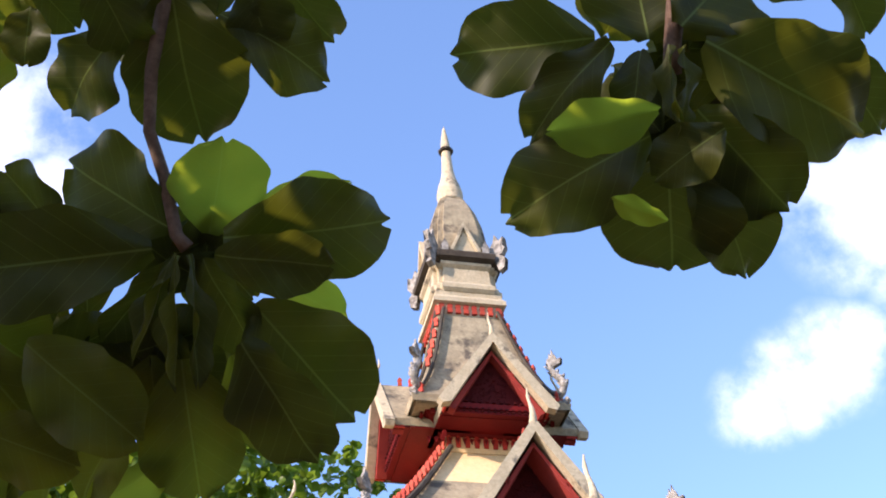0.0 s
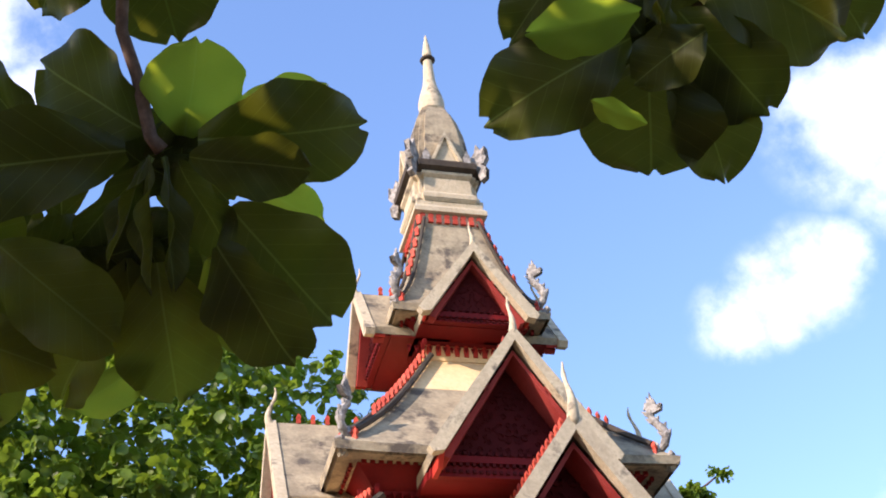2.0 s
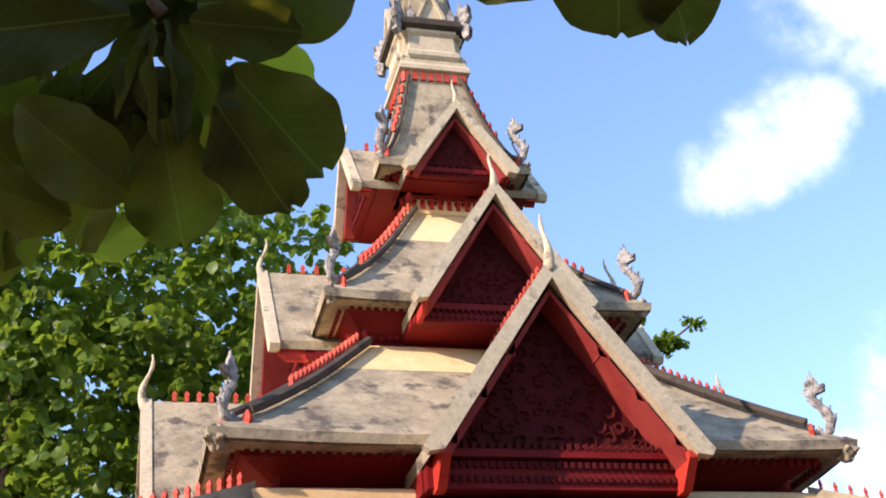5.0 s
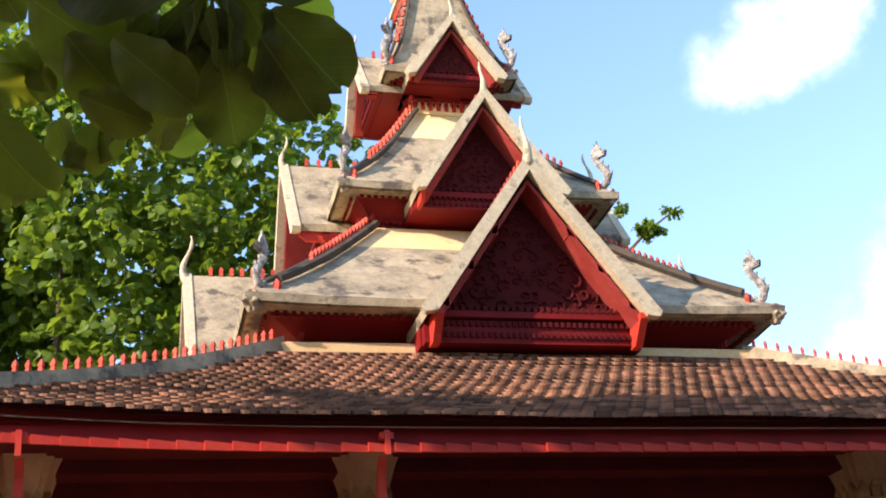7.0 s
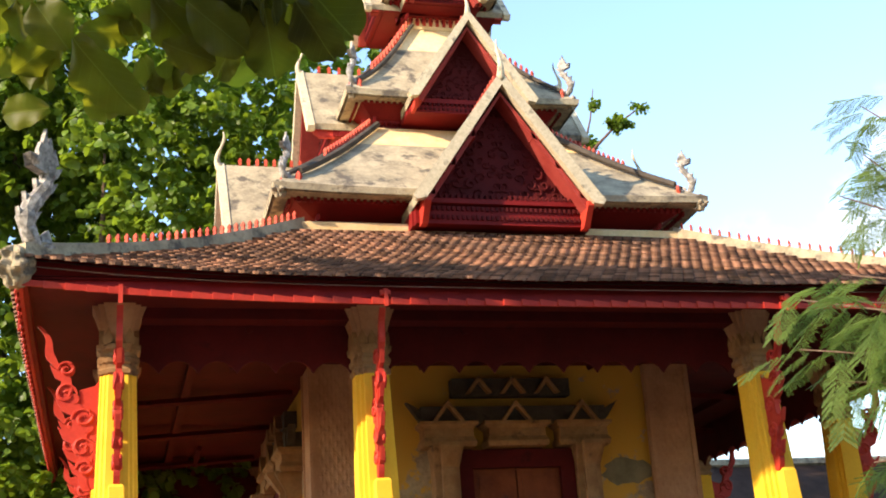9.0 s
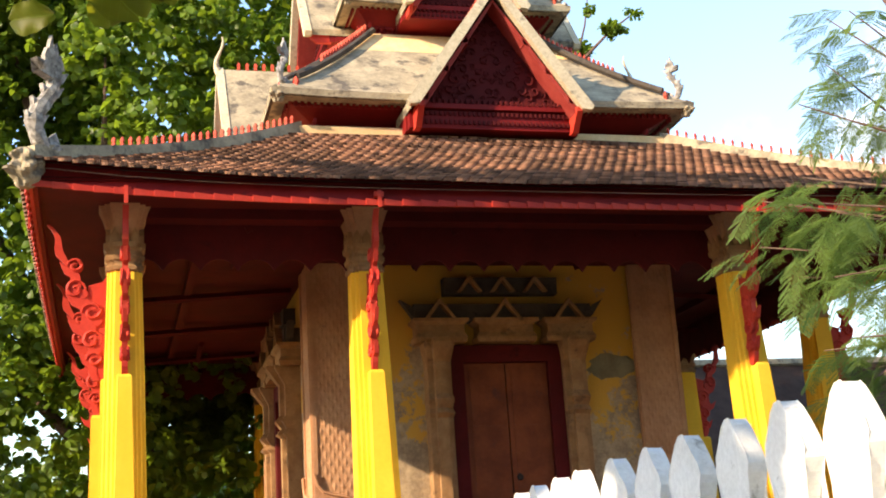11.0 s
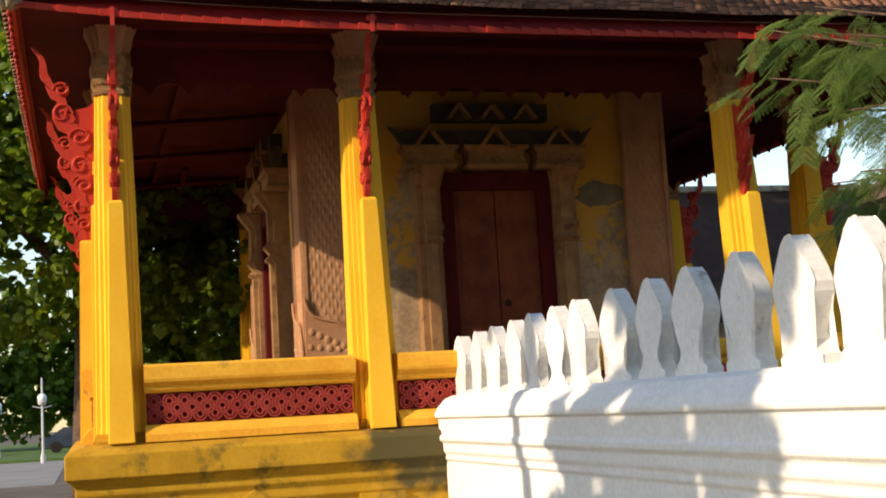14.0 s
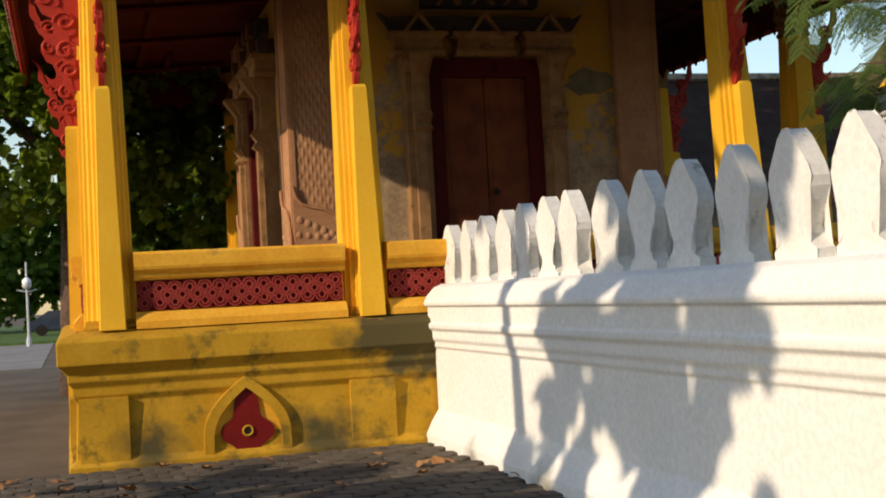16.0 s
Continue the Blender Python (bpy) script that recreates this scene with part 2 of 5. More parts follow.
# ---- mesh helpers ----
def part(name, bm, mat, parent=None, label="", smooth=False, kind=""):
    me = bpy.data.meshes.new(name)
    bmesh.ops.recalc_face_normals(bm, faces=bm.faces)
    if smooth:
        for f in bm.faces:
            f.smooth = True
    bm.to_mesh(me)
    bm.free()
    me.materials.append(mat)
    ob = new(name, me)
    if parent:
        ob.parent = parent
    return tagged(ob, label, kind=kind)


def empty(name, m=None, label="", category="", group="", kind=""):
    ob = new(name)
    ob.empty_display_size = 0.2
    if m is not None:
        ob.matrix_world = m
    return tagged(ob, label, category, group, kind)


def again(ob, name, parent, m):
    """Another object on the same mesh, under parent, at pose m."""
    o = new(name, ob.data)
    o.parent = parent
    o.matrix_basis = m
    return o


def box(bm, x0, x1, y0, y1, z0, z1, m=None):
    vs = [bm.verts.new((x, y, z)) for x in (x0, x1) for y in (y0, y1) for z in (z0, z1)]
    for f in ((0, 1, 3, 2), (4, 6, 7, 5), (0, 4, 5, 1), (2, 3, 7, 6), (0, 2, 6, 4), (1, 5, 7, 3)):
        bm.faces.new([vs[i] for i in f])
    if m is not None:
        bmesh.ops.transform(bm, matrix=m, verts=vs)
    return vs


def loft(bm, rings, caps=True):
    rows = [[bm.verts.new(p) for p in r] for r in rings]
    n = len(rows[0])
    for a, b in zip(rows, rows[1:]):
        for i in range(n):
            bm.faces.new((a[i], a[(i + 1) % n], b[(i + 1) % n], b[i]))
    if caps:
        bm.faces.new(rows[0][::-1])
        bm.faces.new(rows[-1])
    return rows


def square(half, z, lift=0.0, steps=1, cx=0.0, cy=0.0):
    """A square ring of points at height z; its corners rise by lift."""
    out = []
    cs = [(-1, -1), (1, -1), (1, 1), (-1, 1)]
    for i in range(4):
        a, b = cs[i], cs[(i + 1) % 4]
        for k in range(steps):
            t = k / steps
            e = abs(2 * t - 1) ** 4
            out.append((cx + half * (a[0] + (b[0] - a[0]) * t), cy + half * (a[1] + (b[1] - a[1]) * t), z + lift * e))
    return out


def stack(bm, profile, lift=None, steps=1, caps=True):
    """Square mouldings from (half, z) pairs."""
    loft(bm, [square(h, z, (lift(h) if lift else 0), steps) for h, z in profile], caps)


def redent(half, z, notch=0.28):
    """A square with stepped corners."""
    a, b = half, half * (1 - notch)
    c = half * (1 - notch * 0.5)
    pts = [(-b, -a), (b, -a), (b, -c), (c, -c), (c, -b), (a, -b), (a, b), (c, b), (c, c), (b, c), (b, a), (-b, a), (-b, c), (-c, c), (-c, b), (-a, b), (-a, -b), (-c, -b), (-c, -c), (-b, -c)]
    return [(x, y, z) for x, y in pts]


def turned(bm, profile, n=20, m=None):
    """A turned solid from (radius, z) pairs."""
    rows = loft(bm, [[(r * math.cos(2 * math.pi * k / n), r * math.sin(2 * math.pi * k / n), z) for k in range(n)] for r, z in profile])
    if m is not None:
        bmesh.ops.transform(bm, matrix=m, verts=[v for r in rows for v in r])


def plate(bm, outline, t0, t1, m=None):
    """An outline in x and z, thick from y = t0 to t1."""
    a = [bm.verts.new((x, t0, z)) for x, z in outline]
    b = [bm.verts.new((x, t1, z)) for x, z in outline]
    n = len(a)
    for i in range(n):
        bm.faces.new((a[i], a[(i + 1) % n], b[(i + 1) % n], b[i]))
    bm.faces.new(a)
    bm.faces.new(b[::-1])
    bmesh.ops.triangulate(bm, faces=[f for f in bm.faces if len(f.verts) > 4])
    if m is not None:
        bmesh.ops.transform(bm, matrix=m, verts=a + b)


def tube(bm, pts, radii, n=7):
    """A tapering round limb along points."""
    pts = [Vector(p) for p in pts]
    rows = []
    for i, p in enumerate(pts):
        d = (pts[min(i + 1, len(pts) - 1)] - pts[max(i - 1, 0)]).normalized()
        s = d.cross(Vector((0.31, 0.53, 0.79))).normalized()
        u = d.cross(s)
        rows.append([p + (s * math.cos(2 * math.pi * k / n) + u * math.sin(2 * math.pi * k / n)) * radii[i] for k in range(n)])
    loft(bm, rows)


def turn(a):
    return Matrix.Rotation(radians(a), 4, "Z")


SIDES = (0, 90, 180, 270)

# ---- ground ----
bm = bmesh.new()
box(bm, -400, 400, -200, 600, -0.3, 0.0)
tagged(part("ground", bm, GROUND), "bare brown earth and worn paving", "ground", kind="structure")

# ---- the temple library ----
C, B, FLOOR = 4.70, 2.18, 1.33
temple = empty("temple_library", None, "square yellow temple library with tiered red and grey roofs", "temple")

# platform with mouldings and a niche in each front
bm = bmesh.new()
stack(bm, [(5.16, -0.1), (5.16, 0.06), (5.09, 0.12), (5.06, 0.66), (5.10, 0.72), (5.10, 0.80), (5.14, 0.86), (5.14, 0.93), (5.20, 1.0), (5.23, 1.02), (5.23, 1.24), (5.20, 1.27), (5.0, FLOOR), (4.9, FLOOR)])
platform = part("platform", bm, YELLOW_MOSS, temple, "yellow plinth with dark moss stains")
bev = platform.modifiers.new("bevel", "BEVEL")
bev.width, bev.segments, bev.limit_method = 0.012, 2, "ANGLE"


# unseen layer, added to cut the light bounced up into the gallery
bm = bmesh.new()
stack(bm, [(4.60, FLOOR), (4.60, FLOOR + 0.012)])
part("gallery_floor", bm, FLOOR_LAYER, temple, "unseen dark red-brown layer added on the gallery floor")


def ogee(w, h, n=10):
    """A pointed arch outline, from foot to foot."""
    left = []
    for k in range(n + 1):
        t = k / n
        left.append((-w * (1 - t ** 1.9), h * (0.34 + 0.66 * t)))
    pts = [(-w * 1.02, 0.0)] + left
    return pts + [(-x, z) for x, z in pts[-2::-1]]


def arch_frame(bm, w, h, band, t0, t1, z):
    o, i = ogee(w, h), ogee(w - band, h - band * 1.3)
    for (a, b), (c, d) in zip(zip(o, o[1:]), zip(i, i[1:])):
        vs = [bm.verts.new((p[0], y, p[1] + z)) for y in (t0, t1) for p in (a, b, d, c)]
        for f in ((0, 1, 2, 3), (7, 6, 5, 4), (0, 4, 5, 1), (2, 6, 7, 3), (1, 5, 6, 2), (0, 3, 7, 4)):
            bm.faces.new([vs[q] for q in f])


for a in SIDES:
    for x in ((-3.47, 0.0, 3.47) if a else (-3.47, 3.47)):
        m = turn(a) @ Matrix.Translation((x, -5.07, 0))
        bm = bmesh.new()
        arch_frame(bm, 0.42, 0.82, 0.09, -0.07, 0.03, 0.0)
        bmesh.ops.remove_doubles(bm, verts=bm.verts, dist=0.001)
        bmesh.ops.transform(bm, matrix=m, verts=bm.verts)
        niche = part("niche", bm, YELLOW_MOSS, platform, "yellow pointed arch niche")
        bm = bmesh.new()
        plate(bm, [(p, q + 0.03) for p, q in ogee(0.335, 0.71)], -0.012, 0.02)
        bmesh.ops.transform(bm, matrix=m, verts=bm.verts)
        part("niche_back", bm, ORANGE, niche)
        bm = bmesh.new()
        pts = []
        for k in range(40):
            t = 2 * math.pi * k / 40
            r = 0.23 + 0.035 * math.cos(4 * t)
            r += 0.17 * max(0, math.sin(t)) ** 10
            pts.append((r * math.cos(t), 0.27 + r * math.sin(t)))
        plate(bm, pts, -0.035, 0.0)
        bmesh.ops.transform(bm, matrix=m, verts=bm.verts)
        part("rosette", bm, RED, niche, "dark red lobed vent panel")
        bm = bmesh.new()
        turned(bm, [(0.052, 0.0), (0.058, 0.012), (0.045, 0.02), (0.036, 0.005)], 14, m @ pose(0, -0.036, 0.28, 90))
        part("vent_ring", bm, YELLOW_MOSS, niche)
        # flat near-black disc: the shade inside an opening put in its colour
        bm = bmesh.new()
        turned(bm, [(0.035, 0.0), (0.035, 0.008)], 14, m @ pose(0, -0.037, 0.28, 90))
        part("vent_hole", bm, HOLE, niche)
    # flat pilaster strips on the plinth
    for x in (-4.82, -2.2, 2.2, 4.82):
        bm = bmesh.new()
        box(bm, x - 0.23, x + 0.23, -5.125, -5.0, 0.0, 0.70, None)
        bmesh.ops.transform(bm, matrix=turn(a), verts=bm.verts)
        part("plinth_pilaster", bm, YELLOW_MOSS, platform)


# ---- columns ----
def column_parts():
    shaft = bmesh.new()
    loft(shaft, [redent(h, z, 0.42) for h, z in ((0.285, FLOOR), (0.275, 1.5), (0.255, 2.6), (0.235, 3.7), (0.205, 4.72), (0.205, 4.78))])
    cap = bmesh.new()
    loft(cap, [redent(h, z, 0.42) for h, z in ((0.205, 4.78), (0.225, 4.79), (0.228, 4.83), (0.205, 4.85), (0.205, 4.88), (0.23, 4.90), (0.236, 4.94), (0.21, 4.97), (0.21, 5.0), (0.245, 5.03), (0.25, 5.08), (0.20, 5.10))])
    lotus = bmesh.new()
    rows = []
    for k in range(6):
        t = k / 5
        h = 0.19 + 0.03 * t + 0.10 * t ** 2
        ring = []
        for p in redent(h, 5.09 + 0.41 * t, 0.42):
            ring.append(p)
        rows.append(ring)
    loft(lotus, rows)
    petals = bmesh.new()
    for a in SIDES:
        for x in (-0.12, 0, 0.12):
            plate(petals, [(x - 0.045, 5.06), (x + 0.045, 5.06), (x + 0.05, 5.16), (x, 5.24), (x - 0.05, 5.16)], -0.225, -0.17, turn(a))
    butt = bmesh.new()
    loft(butt, [[(-w, -d, z), (w, -d, z), (w, -0.10, z), (-w, -0.10, z)] for w, d, z in ((0.145, 0.45, FLOOR), (0.125, 0.43, 2.2), (0.088, 0.40, 3.66), (0.07, 0.38, 3.69))])
    foot = bmesh.new()
    loft(foot, [redent(h, z, 0.40) for h, z in ((0.31, FLOOR), (0.31, 1.36), (0.295, 1.38), (0.29, 1.41), (0.28, 1.43))])
    for b in (shaft, cap, lotus, butt, foot, petals):
        bmesh.ops.transform(b, matrix=Matrix.Diagonal((0.85, 0.88, 1, 1)), verts=b.verts)
    return shaft, cap, lotus, butt, foot, petals


sb, cb, lb, bb, fb, pb = column_parts()
spots = []
for a in SIDES:
    for x in (-C, -B, B):
        spots.append((a, x))
pieces = None
for a, x in spots:
    m = turn(a) @ Matrix.Translation((x, -C, 0))
    if a == 0 and x != -C:
        # old columns have settled out of plumb
        k = 0.085 if x == B else 0.02
        m = Matrix.Translation((k * 2.6, 0, 0)) @ Matrix(((1, 0, -k, 0), (0, 1, 0, 0), (0, 0, 1, 0), (0, 0, 0, 1))) @ m
    if pieces is None:
        col = part("column", sb, YELLOW, temple, "yellow stepped column")
        cap = part("capital", cb, SAND, col, "sandy ringed capital")
        lot = part("lotus_top", lb, CARVED, col, "brown lotus petal flare")
        but = part("buttress", bb, YELLOW, col)
        fot = part("column_foot", fb, YELLOW_MOSS, col)
        pet = part("petals", pb, SAND, col, "ring of small stucco petals", kind="stuff")
        col.matrix_basis = m
        pieces = (col, cap, lot, but, fot, pet)
        for o in pieces[:1] + (but,):
            bv = o.modifiers.new("bevel", "BEVEL")
            bv.width, bv.segments, bv.limit_method = 0.008, 1, "ANGLE"
    else:
        col = again(pieces[0], "column", temple, m)
        tagged(col, "yellow stepped column")
        for o in pieces[1:]:
            q = again(o, o.name.split(".")[0], col, Matrix.Identity(4))
            if o is pieces[5]:
                tagged(q, "ring of small stucco petals", kind="stuff")
    if x == -C:
        # the corner column has a second buttress, to its other side
        again(pieces[3], "buttress", col, turn(-90) @ Matrix.Diagonal((1, 0.66, 1, 1)))


# ---- carved eave brackets ----
def bracket_mesh():
    """A flame-tongued serpent bracket in the x, z plane: foot at the column, head out under the eave."""
    bm = bmesh.new()
    n = 40
    inner, outer = [], []
    for k in range(n + 1):
        t = k / n
        z = 1.62 * t
        base = 0.05 + 0.07 * math.sin(t * 3.6) + 0.52 * max(0.0, t - 0.35) ** 1.35 / 0.65 ** 1.35
        wave = 0.03 * math.sin(t * 4 * 2 * math.pi)
        width = 0.035 + 0.05 * math.sin(math.pi * min(1.0, t * 1.25)) ** 2 if t < 0.8 else 0.035 * (1.02 - t) / 0.22 + 0.012
        outer.append((base + wave + width, z))
        inner.append((base + wave - width, z))
    for i in range(n):
        plate(bm, [inner[i], outer[i], outer[i + 1], inner[i + 1]], -0.03, 0.03)
    # flame tongues outward, a pierced web towards the column
    for t, s in ((0.12, 0.10), (0.30, 0.12), (0.48, 0.13), (0.68, 0.11)):
        x, z = outer[int(t * n)]
        plate(bm, [(x - 0.03, z - 0.04), (x + s * 0.5, z + 0.01), (x + s, z + 0.14), (x + s * 0.35, z + 0.08), (x - 0.02, z + 0.10)], -0.022, 0.022)
    x, z = inner[n // 2]
    plate(bm, [(-0.06, 0.45), (x + 0.02, 0.55), (x + 0.03, 0.98), (0.0, 1.02), (-0.06, 1.10)], -0.018, 0.018)
    plate(bm, [(-0.06, 0.02), (0.05, 0.02), (0.05, 0.30), (-0.06, 0.34)], -0.02, 0.02)
    for t in (0.25, 0.38, 0.55):
        x, z = inner[int(t * n)]
        plate(bm, [(x + 0.01 - 0.05 * math.cos(q), z + 0.05 * math.sin(q)) for q in [2 * math.pi * j / 12 for j in range(12)]], -0.036, 0.036)
    bmesh.ops.remove_doubles(bm, verts=bm.verts, dist=0.0004)
    # raised curls along the body, on both faces
    for t, rr, way in ((0.10, 0.085, 1), (0.24, 0.10, -1), (0.40, 0.11, 1), (0.56, 0.105, -1), (0.72, 0.085, 1)):
        cx = (inner[int(t * n)][0] + outer[int(t * n)][0]) / 2 - 0.02 * way
        cz = inner[int(t * n)][1] + 0.05
        for side in (-0.032, 0.032):
            turns = [j * 0.55 for j in range(17)]
            tube(bm, [(cx + way * rr * (1 - q / 10.5) * math.cos(q), side, cz + rr * (1 - q / 10.5) * math.sin(q)) for q in turns], [0.012 + 0.010 * math.sin(math.pi * q / 9) for q in turns], 5)
    return bm


bracket = part("eave_bracket", bracket_mesh(), RED_BRIGHT, temple, "red carved serpent eave bracket")
first = True
for a in SIDES:
    for x in (-C, -B, B, C):
        m = turn(a) @ Matrix.Translation((x, -C - 0.22, 3.68)) @ turn(-90)
        if first:
            bracket.matrix_basis = m
            first = False
        else:
            again(bracket, "eave_bracket", temple, m)


# ---- parapet between the columns ----
def ring_lattice(bm, x0, x1, z0, z1, y, r, th=0.03):
    """Interlaced rings in a panel."""
    pitch = (z1 - z0) / 2
    r = pitch * 0.5
    n = int((x1 - x0) / pitch)
    gap = (x1 - x0) / n
    seg = 16
    for row, cz in enumerate((z0 + r, (z0 + z1) / 2, z1 - r)):
        for i in range(n - (row == 1)):
            cx = x0 + (i + (1.0 if row == 1 else 0.5)) * gap
            front = y - th - 0.004 * (row == 1)
            for rr, w in ((r - 0.006, 0.0085), (r * 0.48, 0.010)):
                for k in range(seg):
                    t0, t1 = 2 * math.pi * k / seg, 2 * math.pi * (k + 1) / seg
                    q = [(cx + e * math.cos(t), cz + e * math.sin(t)) for t, e in ((t0, rr - w), (t0, rr + w), (t1, rr + w), (t1, rr - w))]
                    vs = [bm.verts.new((p, front, v)) for p, v in q]
                    ws = [bm.verts.new((p, y, v)) for p, v in q]
                    bm.faces.new(vs)
                    for g in (0, 2):
                        bm.faces.new((vs[g], ws[g], ws[(g + 1) % 4], vs[(g + 1) % 4]))
                        bm.faces.new((vs[g + 1], ws[g + 1], ws[(g + 2) % 4], vs[(g + 2) % 4]))


for a in SIDES:
    for x0, x1 in ((-C + 0.22, -B - 0.22), (-B + 0.22, B - 0.22), (B + 0.22, C - 0.22)):
        bm = bmesh.new()
        prof = [(-5.06, FLOOR), (-5.06, 1.40), (-5.0, 1.47), (-4.97, 1.49), (-4.90, 1.49), (-4.90, 1.80), (-4.98, 1.80), (-5.0, 1.83), (-5.0, 1.86), (-5.05, 1.90), (-5.06, 1.93), (-5.06, 2.05), (-5.03, 2.075), (-4.66, 2.075), (-4.66, FLOOR)]
        va = [bm.verts.new((x0, y, z)) for y, z in prof]
        vb = [bm.verts.new((x1, y, z)) for y, z in prof]
        for i in range(len(prof)):
            j = (i + 1) % len(prof)
            bm.faces.new((va[i], va[j], vb[j], vb[i]))
        bm.faces.new(va)
        bm.faces.new(vb[::-1])
        bmesh.ops.transform(bm, matrix=turn(a), verts=bm.verts)
        par = part("parapet", bm, ORANGE, temple, "ochre parapet with a lattice panel")
        bm = bmesh.new()
        box(bm, x0 + 0.02, x1 - 0.02, -4.925, -4.895, 1.50, 1.79)
        bmesh.ops.transform(bm, matrix=turn(a), verts=bm.verts)
        pan = part("panel_back", bm, RED, par)
        bm = bmesh.new()
        ring_lattice(bm, x0 + 0.02, x1 - 0.02, 1.505, 1.785, -4.93, 0.095)
        bmesh.ops.transform(bm, matrix=turn(a), verts=bm.verts)
        part("lattice", bm, RED_DUSTY, par, "red interlaced ring lattice")

# ---- cella: walls, pilasters, doors ----
K, CZ = 2.38, 5.5
cella = bmesh.new()
stack(cella, [(K, FLOOR), (K, CZ)])
cella = part("cella_wall", cella, CELLA, temple, "peeling yellow plaster over grey render")
bm = bmesh.new()
stack(bm, [(K + 0.16, FLOOR), (K + 0.16, 1.52), (K + 0.10, 1.60), (K + 0.10, 1.72), (K + 0.02, 1.82), (K - 0.05, 1.83)])
part("cella_plinth", bm, SAND, cella)
for sx, sy in ((-1, -1), (1, -1), (1, 1), (-1, 1)):
    bm = bmesh.new()
    x, y = sx * (K - 0.22), sy * (K - 0.22)
    loft(bm, [square(h, z, 0, 1, x, y) for h, z in ((0.46, FLOOR), (0.46, 1.5), (0.42, 1.56), (0.42, 1.7), (0.36, 1.9), (0.34, 1.95), (0.34, CZ))])
    slim = Matrix.Translation((x, y, 0)) @ Matrix.Diagonal((0.88, 0.88, 1, 1)) @ Matrix.Translation((-x, -y, 0))
    bmesh.ops.transform(bm, matrix=slim, verts=bm.verts)
    pil = part("corner_pilaster", bm, CARVED, cella, "brown carved stucco corner pilaster")
    bm = bmesh.new()
    for a in SIDES:
        for i in range(9):
            for j in range(36):
                if (i + j) % 2:
                    continue
                cx, cz = -0.22 + 0.055 * i, 2.06 + 0.095 * j
                q = [(cx - 0.045, cz), (cx, cz - 0.078), (cx + 0.045, cz), (cx, cz + 0.078)]
                top = bm.verts.new((cx, -0.350, cz))
                vs = [bm.verts.new((p, -0.338, v)) for p, v in q]
                for g in range(4):
                    bm.faces.new((vs[g], vs[(g + 1) % 4], top))
        for ex in (-0.31, 0.31):
            box(bm, ex - 0.03, ex + 0.03, -0.362, -0.33, 1.95, CZ - 0.01, None)
    # turn each quarter's relief to its face
    quarter = len(bm.verts) // 4
    bm.verts.ensure_lookup_table()
    for qn, a in enumerate(SIDES):
        bmesh.ops.transform(bm, matrix=Matrix.Translation((x, y, 0)) @ turn(a), verts=bm.verts[qn * quarter:(qn + 1) * quarter])
    bmesh.ops.transform(bm, matrix=slim, verts=bm.verts)
    part("diaper_relief", bm, CARVED, pil, "lozenge relief", kind="stuff")
    for a in SIDES:
        bm = bmesh.new()
        up = [(0.36, 2.16), (0.355, 2.24), (0.31, 2.40), (0.22, 2.54), (0.10, 2.61), (-0.08, 2.64), (-0.22, 2.68), (-0.30, 2.76), (-0.345, 2.90)]
        for (xa, za), (xb, zb) in zip(up, up[1:]):
            plate(bm, [(xa, 2.15), (xa, za), (xb, zb), (xb, 2.15)], -0.39, -0.342)
        bmesh.ops.remove_doubles(bm, verts=bm.verts, dist=0.0005)
        tube(bm, [(u, -0.39, v - 0.015) for u, v in up], [0.022] * len(up), 6)
        for k in range(5):
            turned(bm, [(0.001, 0.02), (0.035, 0.012), (0.05, 0.0)], 10, pose(-0.26 + 0.11 * k, -0.39, 2.48 - 0.045 * k, 90))
            turned(bm, [(0.001, 0.02), (0.03, 0.012), (0.045, 0.0)], 10, pose(-0.28 + 0.13 * k, -0.39, 2.30 - 0.012 * k, 90))
        for z0, z1, h, d in ((1.84, 1.93, 0.47, 0.50), (1.93, 1.99, 0.42, 0.45), (1.99, 2.08, 0.45, 0.47), (2.08, 2.16, 0.40, 0.43)):
            box(bm, -h, h, -d, -0.33, z0 + 0.002, z1)
        bmesh.ops.transform(bm, matrix=slim @ Matrix.Translation((x, y, 0)) @ turn(a), verts=bm.verts)
        part("scroll_foot", bm, CARVED, pil, "stepped foot with a curling carved leaf")


